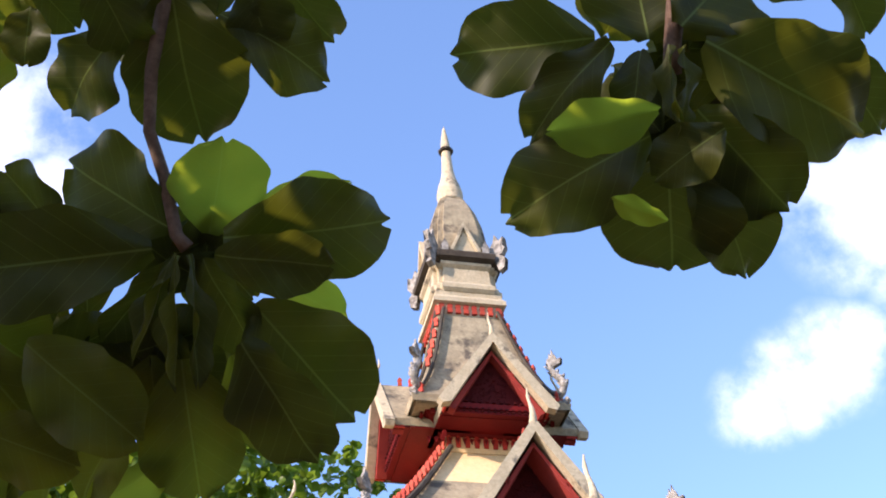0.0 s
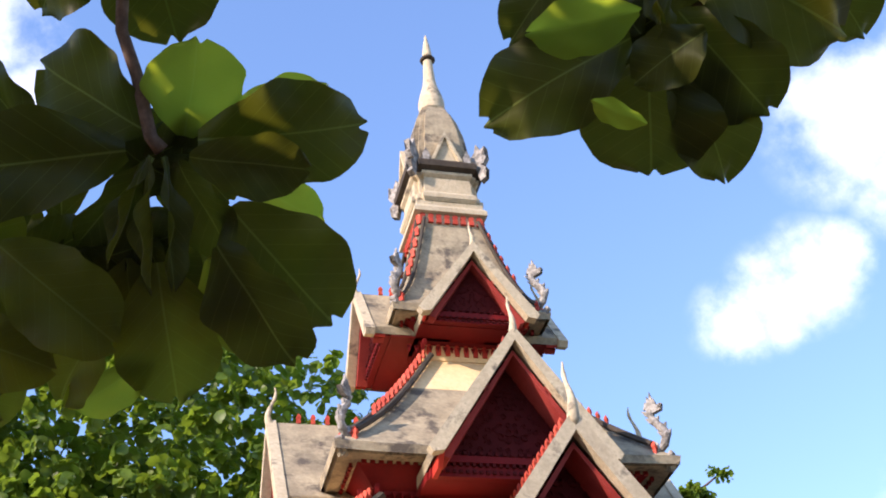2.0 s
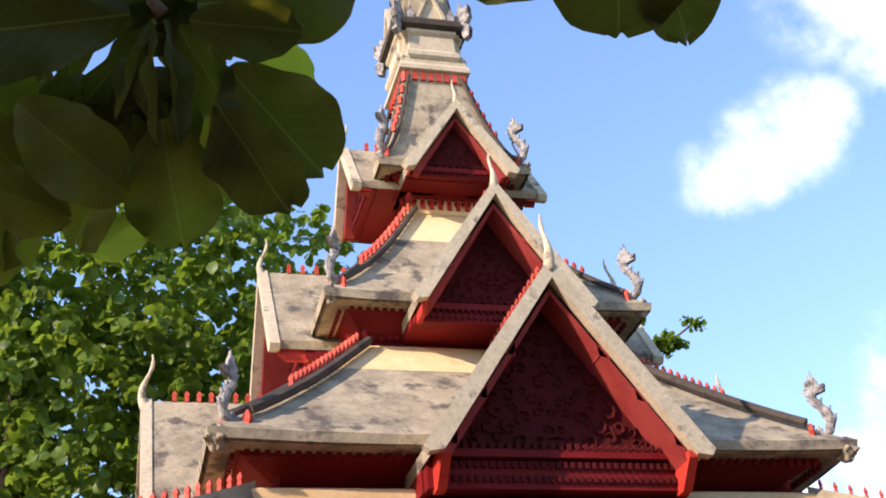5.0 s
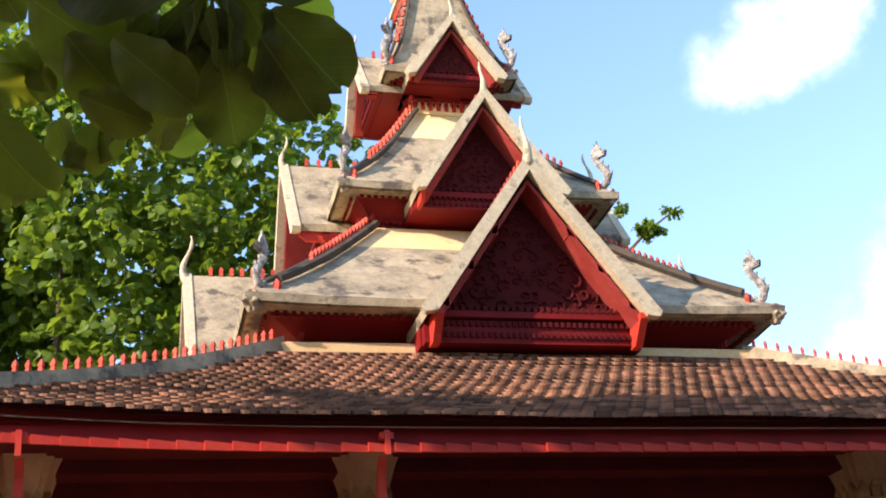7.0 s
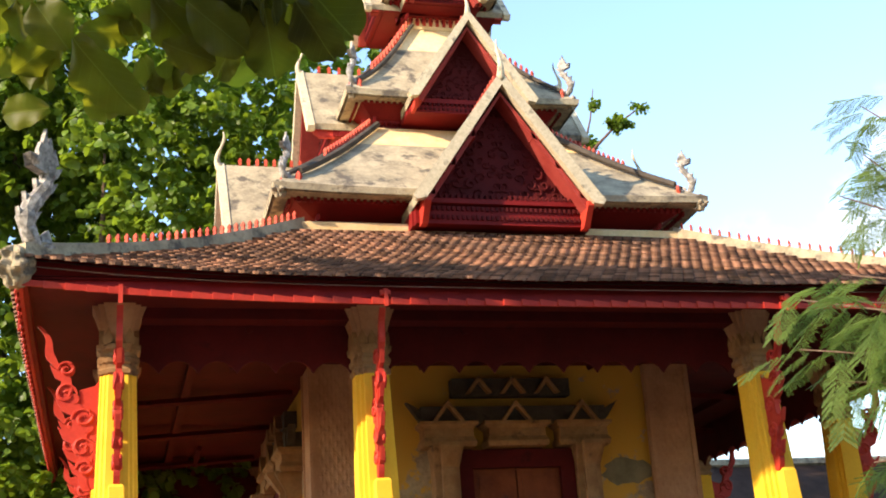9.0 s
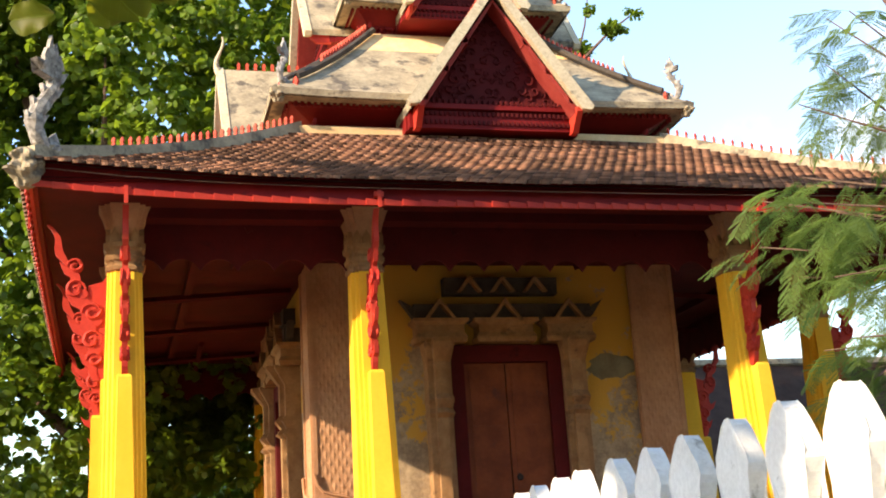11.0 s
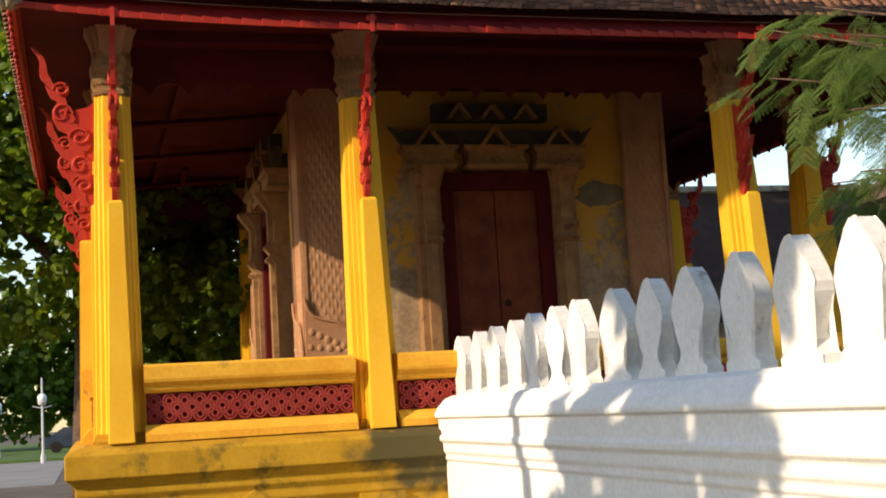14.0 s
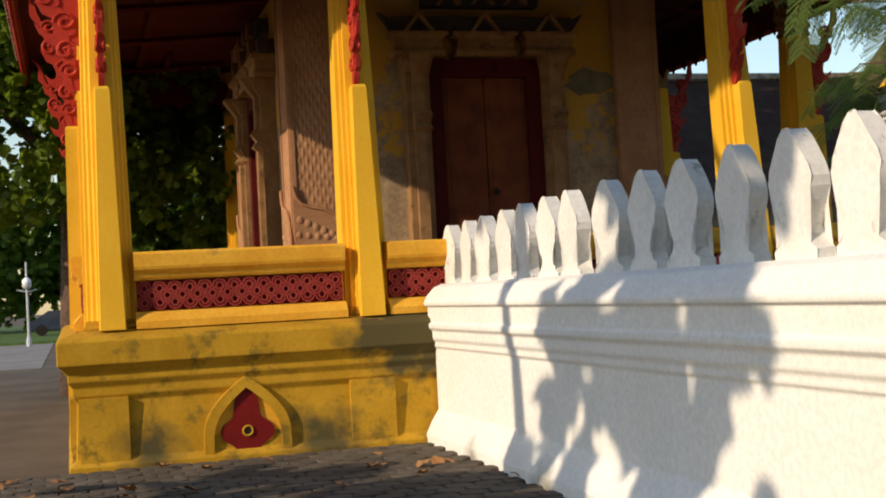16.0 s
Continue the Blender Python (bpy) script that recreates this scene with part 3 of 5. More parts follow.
def door_set(a):
    """A wooden double door in its stucco surround with small pediments above."""
    root = turn(a) @ Matrix.Translation((0.04, -K, 0))

    def put(name, bm, mat, parent, label=""):
        bmesh.ops.transform(bm, matrix=root, verts=bm.verts)
        return part(name, bm, mat, parent, label)

    bm = bmesh.new()
    box(bm, -0.74, -0.56, -0.14, -0.0, 1.6, 4.42)
    box(bm, 0.56, 0.74, -0.14, 0.0, 1.6, 4.42)
    box(bm, -0.56, 0.56, -0.139, 0.0, 4.2, 4.419)
    frame_ = put("door_frame", bm, RED_SHADED, cella, "dark red door frame")
    for s in (-1, 1):
        bm = bmesh.new()
        box(bm, min(0.008 * s, 0.555 * s), max(0.008 * s, 0.555 * s), -0.07, -0.01, 1.6, 4.195)
        for z0, z1 in ((1.75, 2.5), (2.6, 3.3), (3.4, 4.1)):
            box(bm, min(0.07 * s, 0.48 * s), max(0.07 * s, 0.48 * s), -0.078, -0.069, z0, z1)
        leaf = put("door_leaf", bm, WOOD, frame_, "old brown wooden door leaf")
    bm = bmesh.new()
    turned(bm, [(0.03, 0), (0.045, 0.02), (0.03, 0.03)], 12, root @ pose(0.09, -0.085, 2.75, 90))
    part("door_ring", bm, HOLE, frame_)
    for s in (-1, 1):
        bm = bmesh.new()
        for x, w, d in ((0.80, 0.05, 0.20), (0.90, 0.07, 0.26), (1.0, 0.05, 0.20)):
            loft(bm, [[(s * x - w * q, -d * q, z), (s * x + w * q, -d * q, z), (s * x + w * q, 0, z), (s * x - w * q, 0, z)] for z, q in
                      ((1.62, 1.5), (1.95, 1.45), (2.05, 1.15), (2.15, 1.0), (3.5, 1.0), (3.55, 1.25), (3.62, 1.0), (3.72, 1.3), (3.8, 1.05), (4.2, 1.05), (4.42, 1.7), (4.46, 1.7))])
        put("door_pilaster", bm, SAND, frame_, "sandy moulded door pilaster")
    bm = bmesh.new()
    for x, w in ((-0.86, 0.34), (0.0, 0.40), (0.86, 0.34)):
        loft(bm, [[(x - w * q, -0.30 * q, z), (x + w * q, -0.30 * q, z), (x + w * q, 0, z), (x - w * q, 0, z)] for z, q in ((4.44, 0.95), (4.5, 1.0), (4.56, 0.9), (4.66, 0.9), (4.7, 1.06), (4.74, 1.06))])
    put("lintel", bm, SAND, frame_, "sandy stucco lintel with swags")
    for lev, (zz, sc, xs) in enumerate(((4.74, 1.0, (-0.86, 0.0, 0.86)), (5.10, 0.8, (-0.44, 0.0, 0.44)))):
        bm = bmesh.new()
        box(bm, xs[0] - 0.32, xs[2] + 0.32, -0.22 + 0.05 * lev, 0.0, zz - 0.02, zz + 0.20)
        put("dark_tier", bm, PLASTER_DARK, frame_, "blackened stucco roof tier")
        for x in xs:
            bm = bmesh.new()
            w, h = 0.20 * sc, 0.26 * sc
            for s in (-1, 1):
                plate(bm, [(x + s * w, zz), (x + s * (w - 0.05), zz), (x, zz + h - 0.07), (x, zz + h)], -0.31 + 0.05 * lev, -0.21 + 0.05 * lev)
            put("small_pediment", bm, SAND, frame_, "small sandy gable on the lintel")
        if lev == 0:
            for s in (-1, 1):
                bm = bmesh.new()
                plate(bm, [(s * 1.15, zz), (s * 1.22, zz + 0.06), (s * 1.36, zz + 0.26), (s * 1.24, zz + 0.20), (s * 1.12, zz + 0.10)], -0.2, -0.1)
                put("corner_flame", bm, PLASTER_DARK, frame_)


for a in SIDES:
    door_set(a)

bm = bmesh.new()
rnd = random.Random(5)
ring = [(1.52 + (0.33 + rnd.uniform(-0.06, 0.05)) * math.cos(k * math.pi / 14), 4.14 + (0.17 + rnd.uniform(-0.03, 0.03)) * math.sin(k * math.pi / 14)) for k in range(28)]
plate(bm, ring, -K - 0.004, -K + 0.01)
part("bare_patch", bm, GREY_RENDER, cella, "patch of bare grey render")

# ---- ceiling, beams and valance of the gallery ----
# the gallery's shade is put into this darker red
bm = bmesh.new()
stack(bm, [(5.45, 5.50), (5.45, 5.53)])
part("gallery_ceiling", bm, RED_SHADED, temple, "dark red boarded ceiling")
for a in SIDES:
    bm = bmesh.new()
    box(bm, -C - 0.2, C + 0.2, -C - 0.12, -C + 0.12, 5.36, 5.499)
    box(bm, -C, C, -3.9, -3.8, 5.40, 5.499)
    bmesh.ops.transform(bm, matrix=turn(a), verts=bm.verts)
    beam = part("beam", bm, RED_SHADED, temple, "dark red beam")
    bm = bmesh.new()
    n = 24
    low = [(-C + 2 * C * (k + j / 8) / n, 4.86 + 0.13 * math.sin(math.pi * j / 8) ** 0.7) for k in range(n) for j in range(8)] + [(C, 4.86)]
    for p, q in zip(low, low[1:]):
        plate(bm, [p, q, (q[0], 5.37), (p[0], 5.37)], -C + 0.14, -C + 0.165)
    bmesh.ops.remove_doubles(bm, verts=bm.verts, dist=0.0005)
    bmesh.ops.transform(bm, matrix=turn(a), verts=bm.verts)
    part("valance", bm, RED_SHADED, temple, "dark red scalloped valance between the columns")
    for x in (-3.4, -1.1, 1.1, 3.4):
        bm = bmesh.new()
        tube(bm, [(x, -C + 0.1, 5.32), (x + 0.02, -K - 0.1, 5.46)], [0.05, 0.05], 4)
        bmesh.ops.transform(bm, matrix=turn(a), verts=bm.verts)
        part("rafter", bm, RED_SHADED, beam)

# ---- main tiled roof ----
EAVE, EZ, TOP, TZ = 5.66, 5.56, 2.56, 7.24


def lift(h):
    return 0.16 * max(0.0, (h - TOP) / (EAVE - TOP)) ** 2


def roof_z(h):
    """Height of the roof's bed at half-width h, slightly hollow."""
    t = (EAVE - h) / (EAVE - TOP)
    return EZ + (TZ - EZ) * (t - 0.05 * math.sin(math.pi * t))


bm = bmesh.new()
hs = [EAVE - (EAVE - TOP) * k / 8 for k in range(9)]
loft(bm, [square(h, roof_z(h) - 0.05, lift(h), 12) for h in hs] , False)
loft(bm, [square(h, roof_z(h) - 0.11, lift(h), 12) for h in hs], False)
main_roof = part("main_roof", bm, TILE, temple, "brown fish-scale clay tile roof")
for a in SIDES:
    # darker board, brighter strip: tile shade and sunlight put in the two reds
    for nm, y0, y1, za, zb, mt, lb_ in (("fascia", -EAVE + 0.08, -EAVE + 0.12, -0.23, 0.015, RED, "dark red eave board"), ("eave_strip", -EAVE + 0.045, -EAVE + 0.078, -0.27, -0.225, RED_BRIGHT, "red strip along the eave")):
        bm = bmesh.new()
        rings = []
        for k in range(25):
            x = (-1 + k / 12) * (EAVE - 0.06)
            z = EZ + 0.16 * abs(x / EAVE) ** 4
            rings.append([(x, y0, z + za), (x, y1, z + za), (x, y1, z + zb), (x, y0, z + zb)])
        loft(bm, rings)
        bmesh.ops.transform(bm, matrix=turn(a), verts=bm.verts)
        part(nm, bm, mt, main_roof, lb_)
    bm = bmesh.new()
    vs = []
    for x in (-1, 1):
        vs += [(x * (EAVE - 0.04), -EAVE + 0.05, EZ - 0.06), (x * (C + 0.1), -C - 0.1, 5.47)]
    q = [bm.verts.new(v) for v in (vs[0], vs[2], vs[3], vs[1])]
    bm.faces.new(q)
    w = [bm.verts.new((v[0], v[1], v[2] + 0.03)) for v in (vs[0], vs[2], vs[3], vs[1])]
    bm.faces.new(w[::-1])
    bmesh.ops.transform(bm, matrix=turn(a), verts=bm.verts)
    part("soffit", bm, RED_SHADED, main_roof, "dark red soffit")
    # short lapped slats added for dashes of sunlight, each end proud of the next
    bm = bmesh.new()
    for k in range(58):
        x = (-1 + (k + 0.5) / 29) * (EAVE - 0.1)
        z = EZ + 0.16 * abs(x / EAVE) ** 4
        plate(bm, [(x - 0.115, z - 0.283), (x + 0.085, z - 0.283), (x + 0.085, z - 0.235), (x - 0.115, z - 0.215)], -EAVE + 0.012, -EAVE + 0.034, Matrix.Translation((x, -EAVE, 0)) @ turn(7) @ Matrix.Translation((-x, EAVE, 0)))
    bmesh.ops.transform(bm, matrix=turn(a), verts=bm.verts)
    part("eave_slats", bm, RED_BRIGHT, main_roof, "short lapped red slats added to imitate dashes of sunlight along the eave", kind="stuff")
    for x in (-C, -B, B, C):
        bm = bmesh.new()
        box(bm, x - 0.05, x + 0.05, -EAVE + 0.02, -EAVE + 0.078, EZ - 0.18, EZ - 0.13)
        box(bm, x - 0.02, x + 0.02, -EAVE + 0.0, -EAVE + 0.018, EZ - 0.30, EZ - 0.12)
        bmesh.ops.transform(bm, matrix=turn(a), verts=bm.verts)
        part("bracket_cleat", bm, RED_BRIGHT, main_roof)
bm = bmesh.new()
stack(bm, [(TOP + 0.06, TZ - 0.06), (TOP + 0.07, TZ + 0.03), (TOP + 0.02, TZ + 0.06), (2.2, TZ + 0.06), (2.2, TZ - 0.06)], caps=False)
part("roof_top_band", bm, BAND, main_roof, "cream limewashed band")


# ---- small roof ornaments, shared meshes ----
def spike_mesh():
    bm = bmesh.new()
    loft(bm, [[(-w, -d, z), (w, -d, z), (w, d, z), (-w, d, z)] for w, d, z in ((0.038, 0.022, -0.03), (0.036, 0.022, 0.03), (0.026, 0.018, 0.045), (0.044, 0.024, 0.085), (0.034, 0.02, 0.12), (0.004, 0.004, 0.165))])
    return bm


spike_master = None


def spike(parent, m):
    global spike_master
    if spike_master is None:
        spike_master = part("ridge_spike", spike_mesh(), SPIKE, parent, "small orange-red lotus bud spike")
        spike_master.matrix_basis = m
        return spike_master
    return again(spike_master, "ridge_spike", parent, m)


def naga_mesh():
    """A rearing crested serpent: x runs outward from the hip, z up; head at the tip."""
    bm = bmesh.new()
    spine, rad = [], []
    for k in range(19):
        t = k / 18
        if t < 0.45:
            u = t / 0.45
            p = (-0.95 + 0.92 * u, 0.0, 0.06 + 0.05 * math.sin(u * 9.4) + 0.02 * u)
        else:
            u = (t - 0.45) / 0.55
            p = (-0.03 + 0.16 * math.sin(u * 5.2) * (1 - 0.3 * u) , 0.0, 0.10 + 0.92 * u)
        spine.append(p)
        rad.append(0.088 * (0.35 + 0.65 * min(1, t * 3)) * (1.0 if t < 0.6 else 1.12 - 0.7 * (t - 0.6)) * (1.12 if k % 2 else 0.9))
    tube(bm, spine, rad, 8)
    hx, hz = spine[-1][0], spine[-1][2]
    # head with open jaws, then the crest flames
    plate(bm, [(hx - 0.08, hz - 0.06), (hx + 0.04, hz - 0.10), (hx + 0.24, hz - 0.06), (hx + 0.13, hz - 0.02), (hx + 0.27, hz + 0.08), (hx + 0.12, hz + 0.07), (hx + 0.02, hz + 0.12), (hx - 0.09, hz + 0.08)], -0.055, 0.055)
    for dx, h in ((-0.10, 0.22), (-0.04, 0.34), (0.03, 0.42), (0.09, 0.26)):
        plate(bm, [(hx + dx - 0.05, hz + 0.05), (hx + dx + 0.04, hz + 0.05), (hx + dx + 0.05, hz + 0.6 * h), (hx + dx + 0.01, hz + h), (hx + dx - 0.02, hz + 0.6 * h)], -0.03, 0.03)
    for i in range(3, 18, 2):
        x, _, z = spine[i]
        if z < 0.2:
            plate(bm, [(x - 0.07, z + 0.04), (x + 0.06, z + 0.04), (x + 0.07, z + 0.11), (x - 0.01, z + 0.19), (x - 0.06, z + 0.10)], -0.03, 0.03)
        else:
            plate(bm, [(x - 0.03, z - 0.07), (x - 0.12, z + 0.0), (x - 0.19, z + 0.13), (x - 0.11, z + 0.10), (x - 0.02, z + 0.08)], -0.025, 0.025)
            plate(bm, [(x + 0.03, z - 0.05), (x + 0.10, z + 0.01), (x + 0.12, z + 0.10), (x + 0.07, z + 0.07), (x + 0.02, z + 0.06)], -0.03, 0.03)
    # curling mask below the tail end
    for k in range(7):
        a = k * 0.9
        plate(bm, [(0.10 + 0.05 * math.cos(a) + 0.05 * math.cos(q), -0.07 - 0.02 * k + 0.05 * math.sin(q)) for q in [2 * math.pi * j / 8 for j in range(8)]], -0.08 + 0.01 * (k % 3), 0.08 - 0.012 * (k % 2))
    return bm


naga_master = None


def naga(parent, m):
    global naga_master
    if naga_master is None:
        naga_master = part("naga", naga_mesh(), SILVER, parent, "grey stucco rearing crested serpent", smooth=False)
        naga_master.matrix_basis = m
        return naga_master
    return again(naga_master, "naga", parent, m)


def finial_mesh():
    """A gable horn: swells at the foot, bends forward and tapers. x points outward."""
    bm = bmesh.new()
    pts, rad = [], []
    for k in range(13):
        t = k / 12
        pts.append((0.03 + 0.07 * math.sin(t * 5.4) * (1 - 0.1 * t), 0.0, -0.12 + 0.78 * t))
        rad.append(0.07 * (1 - t) ** 1.6 + 0.010 + 0.014 * math.exp(-((t - 0.80) / 0.10) ** 2))
    tube(bm, pts, rad, 8)
    return bm


finial_master = None


def finial(parent, m):
    global finial_master
    if finial_master is None:
        finial_master = part("finial", finial_mesh(), PLASTER_PALE, parent, "pale plaster gable horn", smooth=True)
        finial_master.matrix_basis = m
        return finial_master
    return again(finial_master, "finial", parent, m)


def mask_mesh():
    """A lumpy grinning mask under a serpent's tail: bulging brow, cheeks and jaw; x points outward."""
    bm = bmesh.new()
    rows = []
    for i in range(17):
        t = i / 16
        z = 0.16 - 0.36 * t
        r = 0.155 * math.sin(math.pi * (0.06 + 0.88 * t)) ** 0.6
        ring = []
        for k in range(28):
            q = 2 * math.pi * k / 28
            b = 1 + 0.24 * math.sin(5 * q + 9 * t) * math.sin(8 * t) + 0.22 * math.cos(q) * math.sin(13 * t) + 0.08 * math.sin(9 * q - 14 * t)
            ring.append((r * b * math.cos(q), 0.85 * r * b * math.sin(q), z))
        rows.append(ring)
    loft(bm, rows)
    return bm


mask_master = None


def mask(parent, m):
    global mask_master
    if mask_master is None:
        mask_master = part("corner_mask", mask_mesh(), PLASTER, parent, "pale stucco mask at the roof corner")
        mask_master.matrix_basis = m
        return mask_master
    return again(mask_master, "corner_mask", parent, m)


# hips of the main roof: ridge, spikes, corner serpents
for a in SIDES:
    bm = bmesh.new()
    n, w = 16, 0.09
    rings = []
    for k in range(n + 1):
        h = EAVE - 0.05 - (EAVE - TOP - 0.02) * k / n
        z = roof_z(h) + lift(h)
        rings.append([(-h - w * 0.7, -h + w * 0.7, z - 0.06), (-h - w * 0.55, -h + w * 0.55, z + 0.10), (-h + w * 0.55, -h - w * 0.55, z + 0.10), (-h + w * 0.7, -h - w * 0.7, z - 0.06)])
    loft(bm, rings)
    bmesh.ops.transform(bm, matrix=turn(a), verts=bm.verts)
    part("hip_ridge", bm, PLASTER, main_roof, "weathered pale hip ridge")
    for k in range(26):
        h = 4.86 - (4.86 - TOP) * (k + 0.5) / 26
        spike(main_roof, turn(a) @ Matrix.Translation((-h, -h, roof_z(h) + lift(h) + 0.11)) @ turn(-45) @ Matrix.Scale(0.6, 4))
    naga(main_roof, turn(a) @ Matrix.Translation((-EAVE + 0.16, -EAVE + 0.16, EZ + 0.20)) @ turn(-135) @ Matrix.Scale(0.92, 4))
    mask(main_roof, turn(a) @ Matrix.Translation((-EAVE + 0.02, -EAVE + 0.02, EZ + 0.06)) @ turn(-135) @ Matrix.Scale(1.1, 4))


# ---- the three upper tiers ----
def tier(name, wall0, wz0, wall1, wz1, eave, ez, top, tz, gy, gw, gz, apex, sag, band, drop):
    """A red drum under a hollow concrete roof with a gable on every side."""
    bm = bmesh.new()
    d = wz1 - wz0
    stack(bm, [(wall0, wz0 - drop), (wall0, wz0 + 0.30 * d), (wall0 + 0.03, wz0 + 0.34 * d), (wall0 + 0.03, wz0 + 0.42 * d), (wall1 - 0.05, wz0 + 0.86 * d), (wall1 - 0.05, wz0 + 0.90 * d), (wall1, wz0 + 0.94 * d), (wall1, wz1)])
    root = part(name, bm, RED, temple, "dark red carved roof drum")
    # dentil rows
    bm = bmesh.new()
    n = int(wall1 * 2 / 0.085)
    for a in SIDES:
        k0 = len(bm.verts)
        for k in range(n):
            x = -wall1 + 0.06 + (2 * wall1 - 0.12) * (k + 0.5) / n
            box(bm, x - 0.022, x + 0.022, -wall1 - 0.022, -wall1 + 0.01, wz1 - 0.10, wz1 - 0.03)
            plate(bm, [(x - 0.025, wz0 + 0.40 * d), (x + 0.025, wz0 + 0.40 * d), (x, wz0 + 0.40 * d - 0.07)], -wall0 - 0.06, -wall0 - 0.02)
        bm.verts.ensure_lookup_table()
        bmesh.ops.transform(bm, matrix=turn(a), verts=bm.verts[k0:])
    part("dentil_course", bm, RED, root, "rows of red dentils", kind="stuff")

    def rz(h):
        t = (eave - h) / (eave - top)
        return ez + (tz - ez) * (t - sag * math.sin(math.pi * t))

    def up(h):
        return 0.04 * eave / 2.9 * max(0, (h - top) / (eave - top)) ** 2

    bm = bmesh.new()
    hs = [eave - (eave - top) * k / 10 for k in range(11)]
    rings = [square(eave - 0.03, ez - 0.10, up(eave), 8)] + [square(h, rz(h), up(h), 8) for h in hs]
    rings = [square(wall1 * 0.9, ez - 0.07, 0, 8)] + rings
    loft(bm, rings)
    roof = part("concrete_roof", bm, PLASTER, root, "weathered grey-brown concrete roof with dark stains")
    if band:
        bm = bmesh.new()
        h0, h1 = top + (eave - top) * band, top
        loft(bm, [square(h0, rz(h0) + 0.006, up(h0), 8), square((h0 + h1) / 2, rz((h0 + h1) / 2) + 0.008, 0, 8), square(h1, rz(h1) + 0.006, 0, 8)], False)
        part("limewash_band", bm, BAND, root, "cream limewash at the top of the roof")
    # eave rim
    bm = bmesh.new()
    loft(bm, [square(eave + 0.015, ez - 0.09, up(eave), 8), square(eave + 0.03, ez - 0.005, up(eave), 8), square(eave - 0.06, ez + 0.035, up(eave), 8), square(eave - 0.10, ez - 0.02, up(eave), 8)], False)
    part("eave_rim", bm, PLASTER, root)
    s = eave / 2.87
    slope = (apex - gz) / gw
    for a in SIDES:
        # hips with double roll, spikes and serpent
        bm = bmesh.new()
        for off in (-0.06 * s - 0.02, 0.06 * s + 0.02):
            pts = []
            for k in range(11):
                h = eave - 0.25 * s - (eave - 0.25 * s - top) * k / 10
                pts.append((-h - off, -h + off, rz(h) + up(h) + 0.02))
            tube(bm, pts, [0.035 * s + 0.012] * 11, 6)
        bmesh.ops.transform(bm, matrix=turn(a), verts=bm.verts)
        part("hip_roll", bm, PLASTER_DARK, root, "sooty double roll along the hip")
        n = max(6, int((eave - top) * 1.41 / 0.125))
        for k in range(n):
            h = eave - 0.75 * s - (eave - 0.75 * s - top) * (k + 0.5) / n
            spike(root, turn(a) @ Matrix.Translation((-h, -h, rz(h) + up(h) + 0.05)) @ turn(-45) @ Matrix.Scale(0.68, 4))
        naga(root, turn(a) @ Matrix.Translation((-eave + 0.14 * s, -eave + 0.14 * s, ez + 0.10)) @ turn(-135) @ Matrix.Scale(0.48, 4))
        mask(root, turn(a) @ Matrix.Translation((-eave + 0.06, -eave + 0.06, ez - 0.02)) @ turn(-135) @ Matrix.Scale(0.25 + 0.40 * s, 4))
        for off in (-0.09 * s, 0.09 * s):
            spike(root, turn(a) @ Matrix.Translation((-eave + 0.22 * s - off, -eave + 0.22 * s + off, ez + 0.08)) @ turn(-45) @ Matrix.Scale(0.6 + 0.4 * s, 4))
        # gable: two roof slabs, barge boards, pediment, lintel, consoles
        back = top * 0.5
        th = 0.07 + 0.03 * s
        gable = bmesh.new()
        for sg in (-1, 1):
            # outline in x, z of one slope
            ol = [(sg * gw, gz), (0.0, apex), (0.0, apex - th * 1.35), (sg * (gw - 0.02), gz - th)]
            plate(gable, ol, -gy + 0.02, -back)
        bmesh.ops.transform(gable, matrix=turn(a), verts=gable.verts)
        g = part("gable_roof", gable, PLASTER, root, "weathered concrete gable roof")
        for sg in (-1, 1):
            bm = bmesh.new()
            w = 0.075 + 0.055 * s
            plate(bm, [(sg * (gw + 0.06), gz - 0.06), (0.0, apex + 0.03), (0.0, apex + 0.03 - w * 1.5), (sg * (gw - w * 0.8), gz - 0.10), (sg * (gw + 0.02), gz - 0.12)], -gy - 0.05, -gy + 0.055)
            bmesh.ops.transform(bm, matrix=turn(a), verts=bm.verts)
            part("barge_board", bm, PLASTER_PALE, root, "pale weathered barge board")
            for q in (0.36, 0.60, 0.84):
                x, z = sg * gw * q, apex - (apex - gz) * q - w * 1.5
                bm = bmesh.new()
                plate(bm, [(x - 0.06 * s, z + 0.04), (x + 0.06 * s, z + 0.04), (x + 0.05 * s, z - 0.09 * s), (x - 0.05 * s, z - 0.06 * s)], -gy + 0.06, -eave - 0.05)
                bmesh.ops.transform(bm, matrix=turn(a), verts=bm.verts)
                part("purlin_end", bm, RED_DUSTY, root)
            bm = bmesh.new()
            plate(bm, [(sg * (gw - w * 0.85), gz - 0.10), (0, apex - w * 1.7), (0, apex - w * 1.7 - 0.06), (sg * (gw - w * 0.85) - sg * 0.06, gz - 0.13)], -gy + 0.06, -eave - 0.05)
            bmesh.ops.transform(bm, matrix=turn(a), verts=bm.verts)
            part("gable_soffit", bm, RED_DUSTY, root)
            bm = bmesh.new()
            x = sg * (gw - 0.13 * s)
            loft(bm, [[(x - 0.04 * s, y0, z), (x + 0.04 * s, y0, z), (x + 0.04 * s, -eave - 0.05, z), (x - 0.04 * s, -eave - 0.05, z)] for y0, z in ((-gy + 0.22 * s, gz - 0.34 * s), (-gy + 0.08 * s, gz - 0.20 * s), (-gy + 0.0, gz - 0.12 * s), (-gy + 0.0, gz - 0.06))])
            bmesh.ops.transform(bm, matrix=turn(a), verts=bm.verts)
